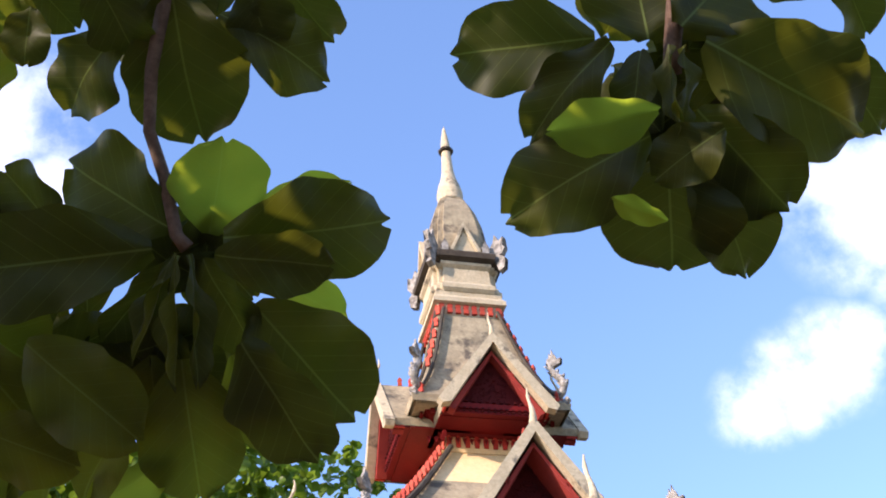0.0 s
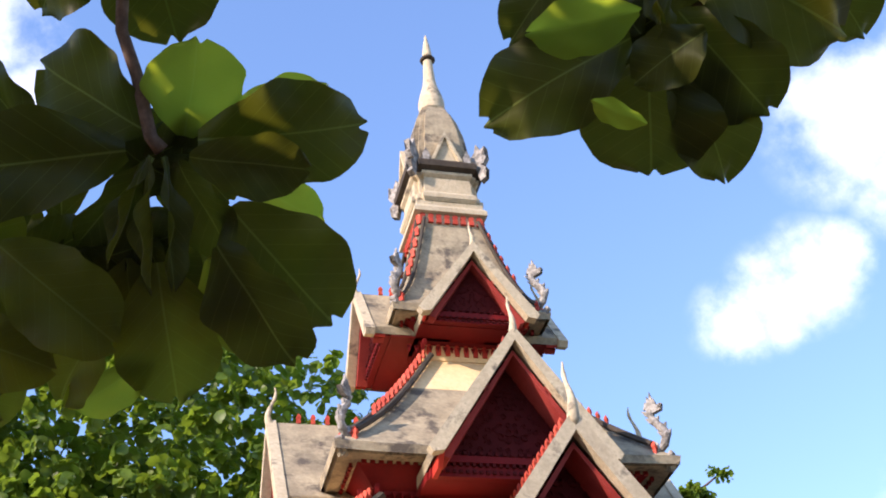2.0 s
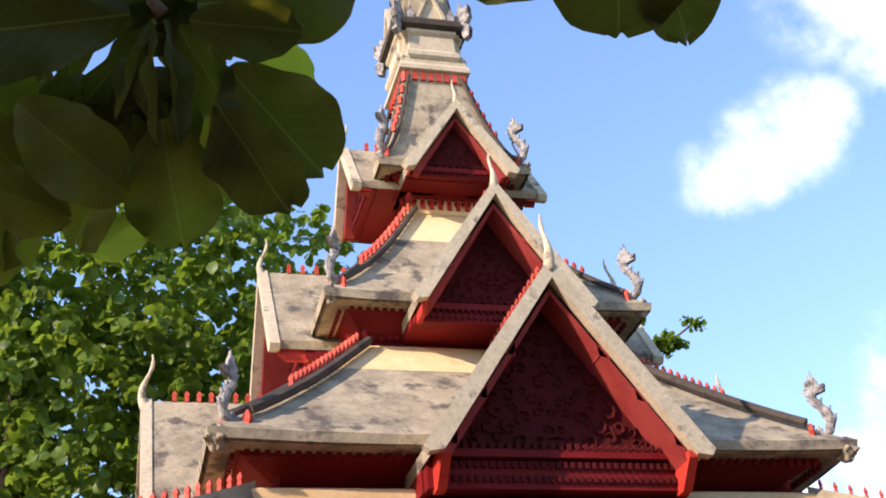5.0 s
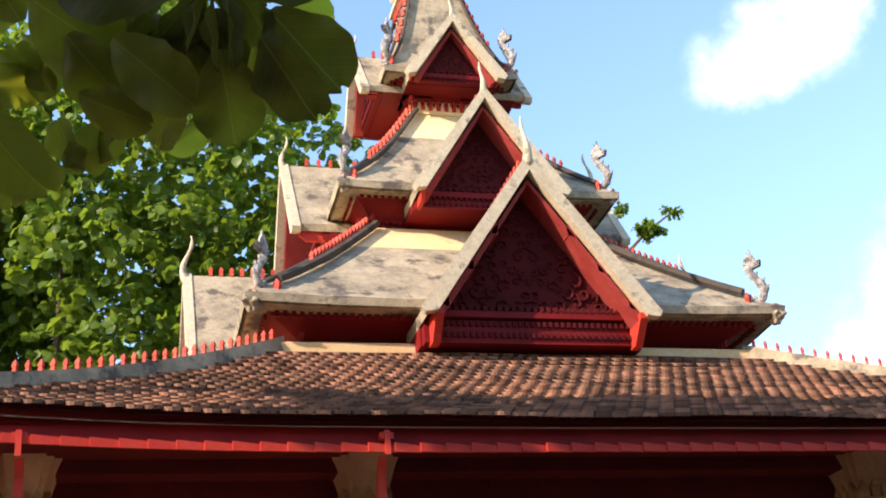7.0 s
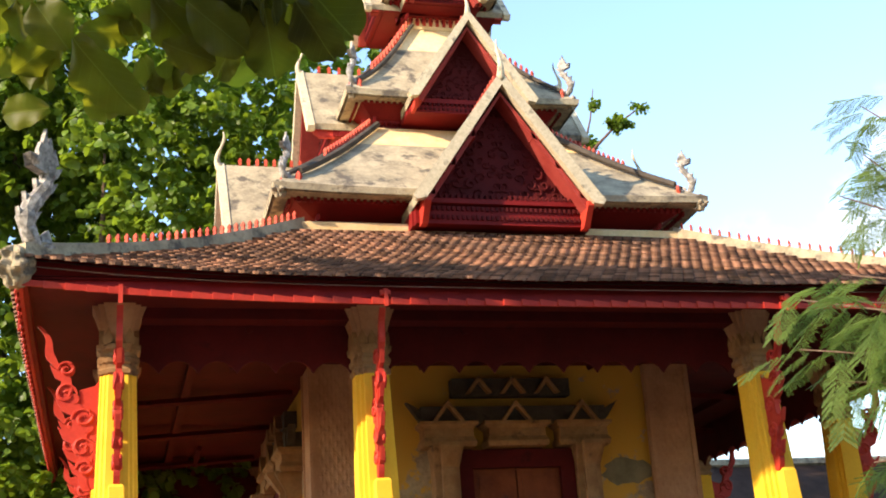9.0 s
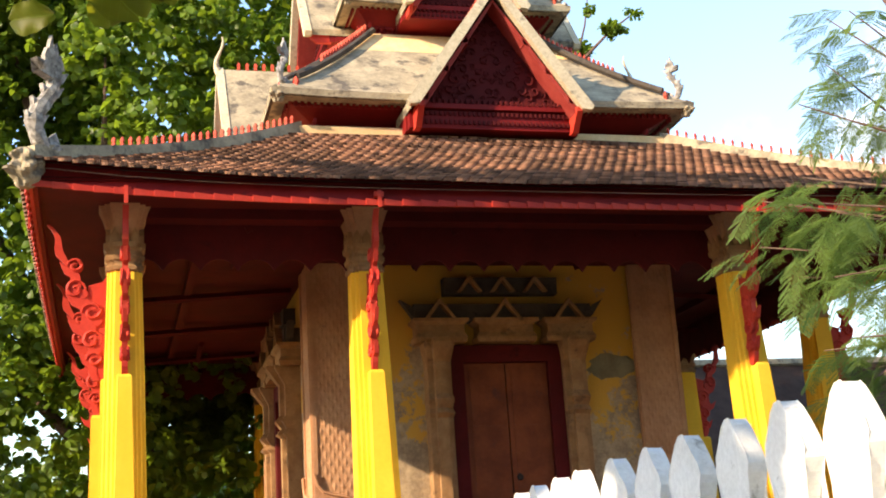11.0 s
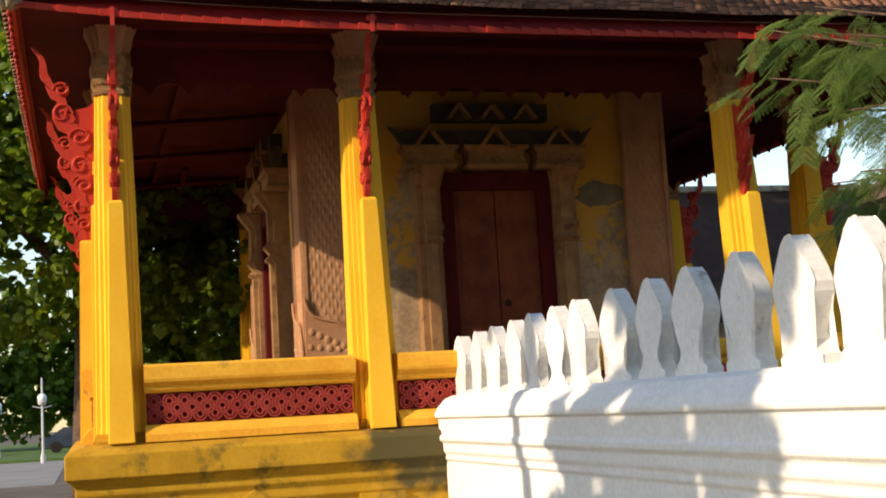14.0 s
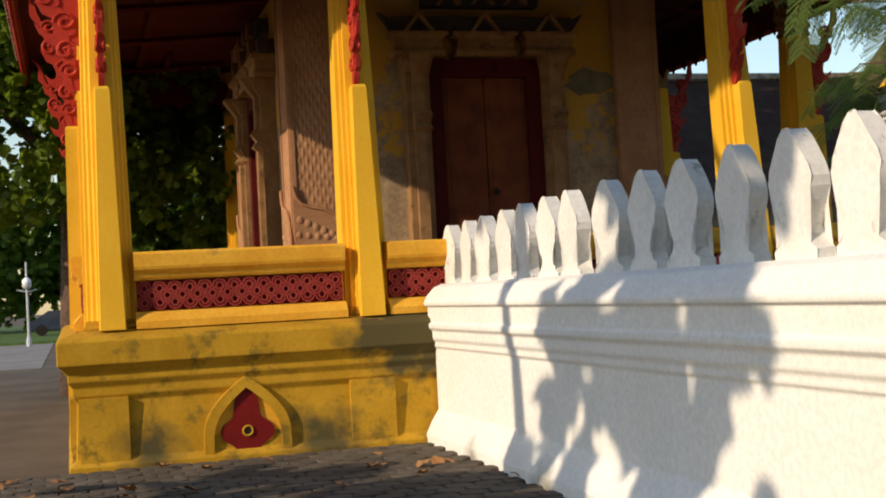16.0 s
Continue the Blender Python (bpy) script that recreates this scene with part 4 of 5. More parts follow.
            part("console", bm, RED_BRIGHT, root, "bright red console")
        py = -eave - 0.045
        # pediment and scrolls darker than the drum: the gable's shade in their colour
        bm = bmesh.new()
        plate(bm, [(-gw + 0.02, gz - 0.05), (gw - 0.02, gz - 0.05), (0, apex - 0.12)], py, py + 0.06)
        bmesh.ops.transform(bm, matrix=turn(a), verts=bm.verts)
        part("pediment", bm, RED_SHADED, root, "dark red carved pediment")
        for nm, bx in (("pediment_beam", (-gw + 0.04, gw - 0.04, py - 0.05 * s, py + 0.06, gz - 0.30 * s, gz - 0.06)), ("pediment_sill", (-gw + 0.03, gw - 0.03, py - 0.10 * s, py - 0.002, gz - 0.04, gz + 0.03)), ("gable_box", (-gw + 0.02, gw - 0.02, py + 0.062, -back, gz - 0.30 * s, gz - 0.10))):
            bm = bmesh.new()
            box(bm, *bx)
            bmesh.ops.transform(bm, matrix=turn(a), verts=bm.verts)
            part(nm, bm, RED, root)
        # scrolled relief and bead rows
        bm = bmesh.new()
        rnd = random.Random(int(gy * 100) + a)
        placed = []
        for tries in range(900):
            z = gz + 0.10 * s + (apex - gz - 0.30 * s) * rnd.random()
            half = gw * (1 - (z - gz) / (apex - gz)) - 0.20 * s
            if half <= 0:
                continue
            x = rnd.uniform(0, half)
            rr = rnd.uniform(0.045, 0.085) * s
            if any((x - p) ** 2 + (z - q) ** 2 < ((rr + o) * 0.95) ** 2 for p, q, o in placed) or x < rr * 0.5:
                continue
            placed.append((x, z, rr))
            sp = rnd.choice((-1, 1))
            ph = rnd.uniform(0, 6.28)
            for sg in (-1, 1):
                tube(bm, [(sg * (x + rr * math.cos(sp * q + ph) * (1.05 - q / 8)), py - 0.014, z + rr * math.sin(sp * q + ph) * (1.05 - q / 8)) for q in [j * 0.8 for j in range(9)]], [rr * 0.12, rr * 0.22, rr * 0.26, rr * 0.26, rr * 0.24, rr * 0.2, rr * 0.18, rr * 0.15, rr * 0.1], 4)
        for z, dy, c in ((gz + 0.05, -0.09, 0.06), (gz - 0.10 * s, -0.06, 0.05), (gz - 0.22 * s, -0.06, 0.05)):
            n = int(2 * (gw - 0.12) / (c + 0.012))
            for k in range(n):
                x = -gw + 0.10 + 2 * (gw - 0.10) * (k + 0.5) / n
                box(bm, x - c * 0.3, x + c * 0.3, py + dy * s - 0.02, py, z - 0.025 * s, z + 0.03 * s)
        bmesh.ops.transform(bm, matrix=turn(a), verts=bm.verts)
        part("scroll_relief", bm, RED_SHADED, root, "carved red scrollwork", kind="stuff")
        finial(root, turn(a) @ Matrix.Translation((0, -gy + 0.03, apex)) @ turn(-90) @ Matrix.Scale(0.42 + 0.38 * s, 4))
        n = max(3, int((gy - back - 0.2) / 0.17))
        for k in range(n):
            y = -gy + 0.22 + (gy - top - 0.22) * (k + 0.5) / n
            if apex > rz(min(max(-y, top), eave)):
                spike(root, turn(a) @ Matrix.Translation((0, y, apex + 0.02)) @ turn(90) @ Matrix.Scale(0.62, 4))
    return root


tier("first_tier", 2.26, 7.26, 2.66, 7.62, 2.87, 7.66, 1.30, 9.22, 3.28, 1.19, 7.47, 9.13, 0.045, 0.25, 0.1)
tier("second_tier", 1.22, 9.18, 1.50, 9.60, 1.68, 9.62, 0.46, 11.34, 2.08, 0.87, 9.46, 10.71, 0.08, 0.28, 0.1)
tier("third_tier", 0.46, 11.30, 0.74, 11.72, 0.87, 11.76, 0.37, 13.32, 1.10, 0.61, 11.62, 12.45, 0.16, 0.0, 0.1)

# pierced cream band under the third tier
bm = bmesh.new()
stack(bm, [(0.50, 11.30), (0.50, 11.56), (0.53, 11.58), (0.53, 11.62)])
band = part("cream_band", bm, BAND, temple, "cream band with red lotus buds")
for a in SIDES:
    for k in range(9):
        bm = bmesh.new()
        x = -0.42 + 0.105 * k
        plate(bm, [(x - 0.025, 11.36), (x + 0.025, 11.36), (x + 0.03, 11.46), (x, 11.54), (x - 0.03, 11.46)], -0.515, -0.49, turn(a))
        part("lotus_bud", bm, RED_BRIGHT, band)

# ---- spire ----
bm = bmesh.new()
stack(bm, [(0.38, 13.25), (0.40, 13.40), (0.45, 13.42), (0.45, 13.48), (0.41, 13.54), (0.41, 13.60)])
loft(bm, [redent(h, z, 0.26) for h, z in ((0.42, 13.60), (0.45, 13.64), (0.45, 13.70), (0.40, 13.76), (0.39, 13.98), (0.43, 14.02), (0.43, 14.06))])
spire = part("spire", bm, PLASTER_PALE, temple, "pale weathered stucco spire base")
for a in SIDES:
    for k in range(8):
        spike(spire, turn(a) @ Matrix.Translation((-0.35 + 0.1 * k, -0.40, 13.30)) @ Matrix.Scale(0.8, 4))
bm = bmesh.new()
loft(bm, [redent(h, z, 0.26) for h, z in ((0.40, 14.055), (0.49, 14.10), (0.50, 14.17), (0.46, 14.22), (0.36, 14.24))])
part("spire_cornice", bm, PLASTER_DARK, spire, "blackened stucco cornice")
bm = bmesh.new()
loft(bm, [redent(h, z, 0.36) for h, z in ((0.36, 14.235), (0.375, 14.32), (0.36, 14.55), (0.325, 14.85), (0.265, 15.12), (0.20, 15.30), (0.165, 15.36), (0.165, 15.40))])
part("lotus_bell", bm, PLASTER, spire, "stained stucco lotus bell")
bm = bmesh.new()
turned(bm, [(0.17, 15.38), (0.175, 15.42), (0.165, 15.44), (0.175, 15.50), (0.172, 15.58), (0.145, 15.70), (0.105, 15.84), (0.082, 15.98), (0.072, 16.15), (0.062, 16.34), (0.06, 16.36)], 24)
part("needle", bm, PLASTER_PALE, spire, "pale needle", smooth=True)
bm = bmesh.new()
turned(bm, [(0.05, 16.34), (0.098, 16.355), (0.105, 16.375), (0.09, 16.40), (0.06, 16.41)], 24)
part("needle_ring", bm, PLASTER_DARK, spire, "dark ring", smooth=True)
bm = bmesh.new()
turned(bm, [(0.07, 16.40), (0.066, 16.46), (0.045, 16.64), (0.018, 16.80), (0.003, 16.86)], 24)
part("needle_tip", bm, PLASTER_PALE, spire, smooth=True)
for a in SIDES:
    bm = bmesh.new()
    for s in (-1, 1):
        plate(bm, [(s * 0.20, 14.22), (s * 0.155, 14.22), (0, 14.60), (0, 14.70)], -0.47, -0.34, turn(a))
    plate(bm, [(-0.155, 14.22), (0.155, 14.22), (0, 14.60)], -0.43, -0.34, turn(a))
    part("spire_pediment", bm, PLASTER_PALE, spire, "small pale pediment")
    bm = bmesh.new()
    m = turn(a) @ Matrix.Translation((-0.42, -0.42, 14.20)) @ turn(-135)
    plate(bm, [(-0.10, 0), (0.08, 0), (0.13, 0.08), (0.07, 0.16), (0.12, 0.26), (0.05, 0.22), (0.0, 0.34), (-0.03, 0.22), (-0.09, 0.14)], -0.04, 0.04, m)
    plate(bm, [(0.02, -0.26), (0.10, -0.22), (0.06, -0.14), (0.12, -0.08), (0.04, 0.0), (-0.04, 0.0)], -0.04, 0.04, m)
    part("antefix", bm, SILVER, spire, "dark stucco flame antefix")
    for x in (-0.26, 0.26):
        bm = bmesh.new()
        plate(bm, [(x - 0.04, 14.2), (x + 0.04, 14.2), (x + 0.045, 14.30), (x, 14.40), (x - 0.045, 14.30)], -0.47, -0.41, turn(a))
        part("antefix", bm, SILVER, spire, "dark stucco leaf antefix")

# ---- white boundary wall ----
WX = -1.5
wall = empty("boundary_wall", None, "whitewashed boundary wall with leaf-shaped merlons", "wall", kind="structure")


def wall_run(y0, y1, out, n=1):
    bm = bmesh.new()
    prof = [(-0.14, -0.05), (-0.14, 0.10), (-0.08, 0.22), (0.0, 0.34), (0.0, 0.96), (-0.025, 0.98), (-0.025, 1.03), (-0.05, 1.06), (-0.05, 1.14), (-0.085, 1.17), (-0.085, 1.20), (-0.085, 1.215), (-0.06, 1.225), (-0.06, 1.385), (-0.095, 1.395), (-0.10, 1.43), (-0.06, 1.50), (0.02, 1.58), (0.10, 1.61)]
    full = [(WX + x - out, z) for x, z in prof] + [(WX + 0.5 - x + out, z) for x, z in prof[::-1]]
    a = [bm.verts.new((x, y0, z)) for x, z in full]
    b = [bm.verts.new((x, y1, z)) for x, z in full]
    for i in range(len(full) - 1):
        bm.faces.new((a[i], a[i + 1], b[i + 1], b[i]))
    bm.faces.new(a)
    bm.faces.new(b)
    o = part("wall_run", bm, WHITE, wall, "whitewashed moulded wall")
    bv = o.modifiers.new("bevel", "BEVEL")
    bv.width, bv.segments, bv.limit_method = 0.012, 2, "ANGLE"


wall_run(-5.12, -7.62, 0.03)
wall_run(-7.70, -15.2, 0.09)
bm = bmesh.new()
box(bm, WX + 0.1, WX + 0.4, -7.75, -7.55, -0.05, 1.55)
part("wall_core", bm, WHITE_AGED, wall)


bm = bmesh.new()
leaf_half = [(0.205, -0.10), (0.20, 0.015), (0.165, 0.045), (0.125, 0.10), (0.12, 0.145), (0.14, 0.21), (0.18, 0.28), (0.207, 0.355), (0.208, 0.41), (0.185, 0.475), (0.135, 0.56), (0.075, 0.645), (0.03, 0.685), (0.012, 0.69)]
plate(bm, leaf_half + [(-x, z) for x, z in leaf_half[::-1]], -0.052, 0.052, turn(90))
bmesh.ops.bevel(bm, geom=[e for e in bm.edges if e.calc_face_angle(0) > 0.9], offset=0.008, segments=1, affect="EDGES")
rnd = random.Random(5)
first = None
for k, y in enumerate((-5.10, -5.69, -6.23, -6.87, -7.53, -8.09, -8.58, -9.30, -9.87, -10.45, -11.12, -11.75, -12.33, -12.95, -13.55, -14.15, -14.75)):
    m = pose(WX + 0.22 - (0.06 if y < -7 else 0), y, 1.60 + 0.004 * k, rnd.uniform(-1, 1), rnd.uniform(-1.5, 1.5), rnd.uniform(-3, 3)) @ Matrix.Diagonal((1, 1 + rnd.uniform(-0.04, 0.06), 0.88 + 0.007 * k, 1))
    if first is None:
        first = part("merlon", bm, WHITE_AGED, wall, "white leaf-shaped merlon")
        first.matrix_basis = m
    else:
        again(first, "merlon", wall, m)

# ---- street behind ----
bm = bmesh.new()
box(bm, -60, -5.9, 19, 46, -0.1, 0.012)
tagged(part("road", bm, ROAD), "sunlit grey asphalt road", "road", kind="structure")
bm = bmesh.new()
box(bm, -60, 60, 46, 120, -0.1, 0.14)
tagged(part("verge", bm, GRASS), "green grass verge with a kerb", "verge", kind="structure")


# ---- leaves ----
def blade(n=10, k=6, width=0.40, curl=0.18, wave=0.02, seed=1):
    """An obovate leaf along +x, one unit long, with a crease at the midrib, a wavy rim and a short stalk."""
    rnd = random.Random(seed)
    ph = [rnd.uniform(0, 6.28) for _ in range(6)]
    verts, faces = [], []
    for i in range(n + 1):
        t = i / n
        if t < 0.58:
            u = t / 0.58
            w = width * (0.16 + 0.84 * math.sin(u * math.pi / 2) ** 0.9)
        else:
            w = width * max(0.03, 1 - ((t - 0.58) / 0.42) ** 2.4) ** 0.5
        for j in range(-k, k + 1):
            s = j / k
            rim = abs(s) ** 2
            y = w * s * (1 + 0.05 * math.sin(9 * t + ph[0] + (2 if s > 0 else 0)) + 0.03 * math.sin(23 * t + ph[1]))
            x = t + 0.03 * math.sin(5 * s + ph[5]) * t
            z = 0.10 * abs(s) * w / width - curl * t * t + wave * rim * math.sin(13 * t + ph[2] + (1.7 if s > 0 else 0)) - 0.14 * curl * rim + 0.02 * math.sin(7 * t + 3 * s + ph[3])
            verts.append((0.06 + 0.94 * x, y, z))
    m = 2 * k + 1
    for i in range(n):
        for j in range(m - 1):
            a = i * m + j
            faces.append((a, a + 1, a + m + 1, a + m))
    return verts, faces


def leaf_mesh(name, mat, **kw):
    v, f = blade(**kw)
    me = bpy.data.meshes.new(name)
    me.from_pydata(v, [], f)
    for p in me.polygons:
        p.use_smooth = True
    me.materials.append(mat)
    return me


def vein_lines(m):
    """A pale midrib and side veins in the leaf's own space."""
    n, l = m.node_tree.nodes, m.node_tree.links
    b = n["Principled BSDF"]
    src = b.inputs["Base Color"].links[0].from_socket
    tc = n.new("ShaderNodeTexCoord")
    sp = n.new("ShaderNodeSeparateXYZ")
    l.new(tc.outputs["Object"], sp.inputs[0])

    def calc(op, a, c=None):
        q = n.new("ShaderNodeMath")
        q.operation = op
        for i, v in enumerate((a, c)):
            if v is None:
                continue
            if isinstance(v, (int, float)):
                q.inputs[i].default_value = v
            else:
                l.new(v, q.inputs[i])
        return q.outputs[0]

    ay = calc("ABSOLUTE", sp.outputs["Y"])
    rib = calc("LESS_THAN", ay, 0.008)
    side = calc("ABSOLUTE", calc("SINE", calc("MULTIPLY", calc("SUBTRACT", sp.outputs["X"], calc("MULTIPLY", ay, 0.75)), 26.0)))
    side = calc("MULTIPLY", calc("LESS_THAN", side, 0.07), 0.5)
    both = calc("MAXIMUM", rib, side)
    x = n.new("ShaderNodeMix")
    x.data_type = "RGBA"
    l.new(calc("MULTIPLY", both, 0.55), x.inputs["Factor"])
    l.new(src, x.inputs[6])
    x.inputs[7].default_value = (0.20, 0.26, 0.06, 1)
    l.new(x.outputs[2], b.inputs["Base Color"])


vein_lines(BIG_LEAF)
vein_lines(LIT_LEAF)
vein_lines(MID_LEAF)
BLADES = [leaf_mesh("leaf", BIG_LEAF, n=20, k=6, width=w, curl=c, wave=q, seed=s) for s, (w, c, q) in enumerate(((0.40, 0.16, 0.05), (0.44, 0.26, 0.07), (0.36, 0.10, 0.04), (0.42, 0.34, 0.08), (0.30, 0.45, 0.05)))]

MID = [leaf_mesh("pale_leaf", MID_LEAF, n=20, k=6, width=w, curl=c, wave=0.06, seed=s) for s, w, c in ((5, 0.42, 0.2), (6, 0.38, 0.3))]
LIT_BLADE = leaf_mesh("young_leaf", LIT_LEAF, n=20, k=6, width=0.42, curl=0.10, wave=0.03, seed=3)

# ---- broad-leaved tree whose twigs hang into the view ----
broad = empty("broad_leaved_tree", Matrix.Translation((-9.0, -10.8, 0)), "tree with large round dark green drooping leaves", "tree")
inv = broad.matrix_world.inverted()
bm = bmesh.new()
tube(bm, [(0, 0, -0.2), (0.05, 0.05, 1.2), (0.0, 0.1, 2.6), (0.15, 0.05, 4.2), (0.3, 0.2, 5.8), (0.5, 0.4, 7.6)], [0.34, 0.26, 0.22, 0.19, 0.14, 0.07], 12)
part("trunk", bm, BARK, broad, "brown rough trunk", smooth=True)


def limb(points, radii):
    bm = bmesh.new()
    tube(bm, [inv @ Vector(p) for p in points], radii, 8)
    return part("limb", bm, BARK, broad, smooth=True)


# the sprays hang in one sheet square to the camera's early view: u along it, v up it, and the third towards the camera
VIEW_SHEET = look((-2.34, -7.63, 7.92), (-2.1286, -6.8808, 8.5477), -4.8)


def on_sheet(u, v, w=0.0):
    return VIEW_SHEET @ Vector((u, v, w))


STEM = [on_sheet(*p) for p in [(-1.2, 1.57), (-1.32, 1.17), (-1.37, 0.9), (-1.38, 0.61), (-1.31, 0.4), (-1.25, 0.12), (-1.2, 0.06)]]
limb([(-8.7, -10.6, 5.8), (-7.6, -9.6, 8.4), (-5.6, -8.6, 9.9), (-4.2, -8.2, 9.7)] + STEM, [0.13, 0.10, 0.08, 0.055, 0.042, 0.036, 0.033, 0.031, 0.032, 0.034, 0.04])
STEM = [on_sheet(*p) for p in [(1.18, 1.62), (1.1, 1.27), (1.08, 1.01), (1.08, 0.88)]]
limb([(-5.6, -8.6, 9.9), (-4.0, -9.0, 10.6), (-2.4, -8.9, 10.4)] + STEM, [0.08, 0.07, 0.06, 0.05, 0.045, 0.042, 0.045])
limb([(-8.7, -10.5, 5.4), (-7.6, -9.2, 7.2), (-6.0, -7.6, 8.0), (-5.0, -7.0, 7.8)], [0.10, 0.07, 0.05, 0.03])
rnd = random.Random(11)


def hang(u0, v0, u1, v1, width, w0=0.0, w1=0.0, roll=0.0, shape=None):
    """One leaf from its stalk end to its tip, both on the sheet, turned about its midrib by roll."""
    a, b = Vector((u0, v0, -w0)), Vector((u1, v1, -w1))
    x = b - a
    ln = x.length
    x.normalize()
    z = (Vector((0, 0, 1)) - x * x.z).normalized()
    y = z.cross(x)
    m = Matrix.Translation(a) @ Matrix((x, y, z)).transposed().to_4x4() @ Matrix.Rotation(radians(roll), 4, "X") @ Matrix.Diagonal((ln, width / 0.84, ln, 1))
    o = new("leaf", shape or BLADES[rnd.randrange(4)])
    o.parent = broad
    o.matrix_basis = inv @ VIEW_SHEET @ m


# leaf by leaf: stalk end, tip, width, how far behind the sheet at either end, roll
UPPER_SPRAY = (
    (-1.52, 1.12, -1.89, 0.73, 0.4, 0.05, 0.15, 10),
    (-1.28, 1.33, -1.19, 0.56, 0.6, -0.05, 0.1, 0),
    (-1.1, 1.2, -0.54, 0.94, 0.4, 0.1, 0.15, -15),
    (-2.0, 1.25, -2.02, 0.97, 0.24, 0.2, 0.1, 0),
    (-1.6, 1.33, -1.47, 0.92, 0.32, -0.15, 0, 20),
    (-0.94, 1.33, -0.83, 1.01, 0.34, 0.1, 0.1, 0),
)
MIDDLE_SPRAY = (
    (-1.25, 0.14, -1.87, 0.47, 0.53, 0.0, 0.12, -10),
    (-1.28, 0.06, -2.26, -0.06, 0.54, -0.1, -0.22, 0),
    (-1.06, 0.1, -0.24, 0.15, 0.49, -0.12, -0.02, 10),
    (-1.07, 0.03, -0.51, -0.04, 0.37, -0.2, -0.1, 15),
    (-0.91, -0.17, -0.43, -0.74, 0.57, 0.0, -0.05, 0),
    (-0.94, -0.34, -0.61, -0.94, 0.49, -0.12, -0.12, 18),
)
FOLDED_LEAVES = (
    (-1.22, 0.06, -1.45, -0.45, 0.16, -0.05, -0.2, 62),
    (-1.21, 0.06, -1.25, -0.57, 0.16, -0.1, -0.28, 70),
    (-1.18, 0.06, -1.06, -0.55, 0.17, -0.1, -0.25, -60),
    (-1.15, 0.04, -0.91, -0.45, 0.4, 0.08, 0.05, 30),
    (-1.28, 0.03, -1.6, -0.39, 0.29, 0.15, 0.1, -40),
)
LOWER_SPRAY = (
    (-1.92, -0.35, -1.38, -0.79, 0.45, -0.2, -0.3, -10),
    (-2.24, -0.32, -1.76, -1.0, 0.53, -0.1, -0.1, 0),
    (-1.23, -0.42, -1.14, -1.13, 0.5, 0.0, 0.0, -8),
    (-1.42, -0.66, -1.73, -1.08, 0.37, -0.05, -0.1, 20),
    (-2.16, -0.73, -1.68, -0.95, 0.34, -0.2, -0.2, 0),
    (-2.95, -0.66, -2.48, -1.48, 0.6, -0.2, -0.2, 8),
    (-1.39, -0.42, -1.36, -0.9, 0.4, 0.1, 0.1, 15),
    (-1.02, -0.42, -0.75, -0.9, 0.42, 0.12, 0.1, 0),
    (-2.5, -0.1, -1.92, -0.53, 0.61, 0.0, 0.0, 0),
)
OUTER_SPRAY = (
    (0.76, 1.05, 0.04, 1.0, 0.49, 0.0, 0.1, 0),
    (0.8, 1.04, 0.38, 0.63, 0.32, -0.1, -0.15, 20),
    (1.0, 0.6, 0.32, 0.25, 0.49, -0.1, -0.2, 10),
    (1.05, 0.53, 1.08, -0.01, 0.62, 0.0, -0.1, 0),
    (1.21, 0.6, 1.46, -0.05, 0.46, 0.08, 0.0, -12),
    (1.17, 0.74, 1.61, 0.24, 0.5, 0.0, -0.05, 15),
)
OUTER_SPRAY_REST = (
    (1.16, 1.04, 2.02, 0.63, 0.68, -0.1, 0.0, 0),
    (1.82, 1.06, 2.16, 0.63, 0.37, 0.15, 0.2, 0),
    (0.97, 1.01, 0.92, 1.46, 0.56, 0.0, 0.1, 0),
    (1.08, 1.06, 1.45, 1.46, 0.58, -0.1, 0.1, 0),
    (1.04, 1.01, 1.01, 0.64, 0.15, -0.15, -0.25, 65),
    (1.1, 1.01, 1.17, 0.57, 0.19, -0.15, -0.25, -62),
    (0.94, 1.01, 0.86, 0.67, 0.27, 0.0, -0.1, 35),
    (1.29, 0.61, 0.97, 0.4, 0.29, -0.25, -0.3, 12),
)
# leaves in sun and one patch of sun, drawn as brighter leaves
LIT_LEAVES = (
    (-1.12, 0.1, -1.02, 0.56, 0.47, 0.12, 0.0, 25),
    (-0.96, 0.13, -0.47, 0.41, 0.25, 0.12, 0.2, -25),
    (-0.83, -0.08, -0.47, -0.28, 0.25, 0.15, 0.2, 0),
    (1.01, 0.69, 0.49, 0.55, 0.28, -0.22, -0.3, -28),
    (1.01, 0.17, 0.75, 0.26, 0.13, -0.35, -0.36, -35),
    (-1.26, -0.92, -1.65, -1.18, 0.27, 0.05, 0.05, -30),
    (1.39, 0.63, 1.66, 0.45, 0.2, 0.2, 0.2, 0),
)
# lower leaves carry their light in the paler colour
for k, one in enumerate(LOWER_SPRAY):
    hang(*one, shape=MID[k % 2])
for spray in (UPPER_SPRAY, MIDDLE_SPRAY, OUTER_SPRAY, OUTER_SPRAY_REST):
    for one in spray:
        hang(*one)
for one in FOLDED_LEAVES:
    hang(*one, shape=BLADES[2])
for one in LIT_LEAVES:
    hang(*one, shape=LIT_BLADE)
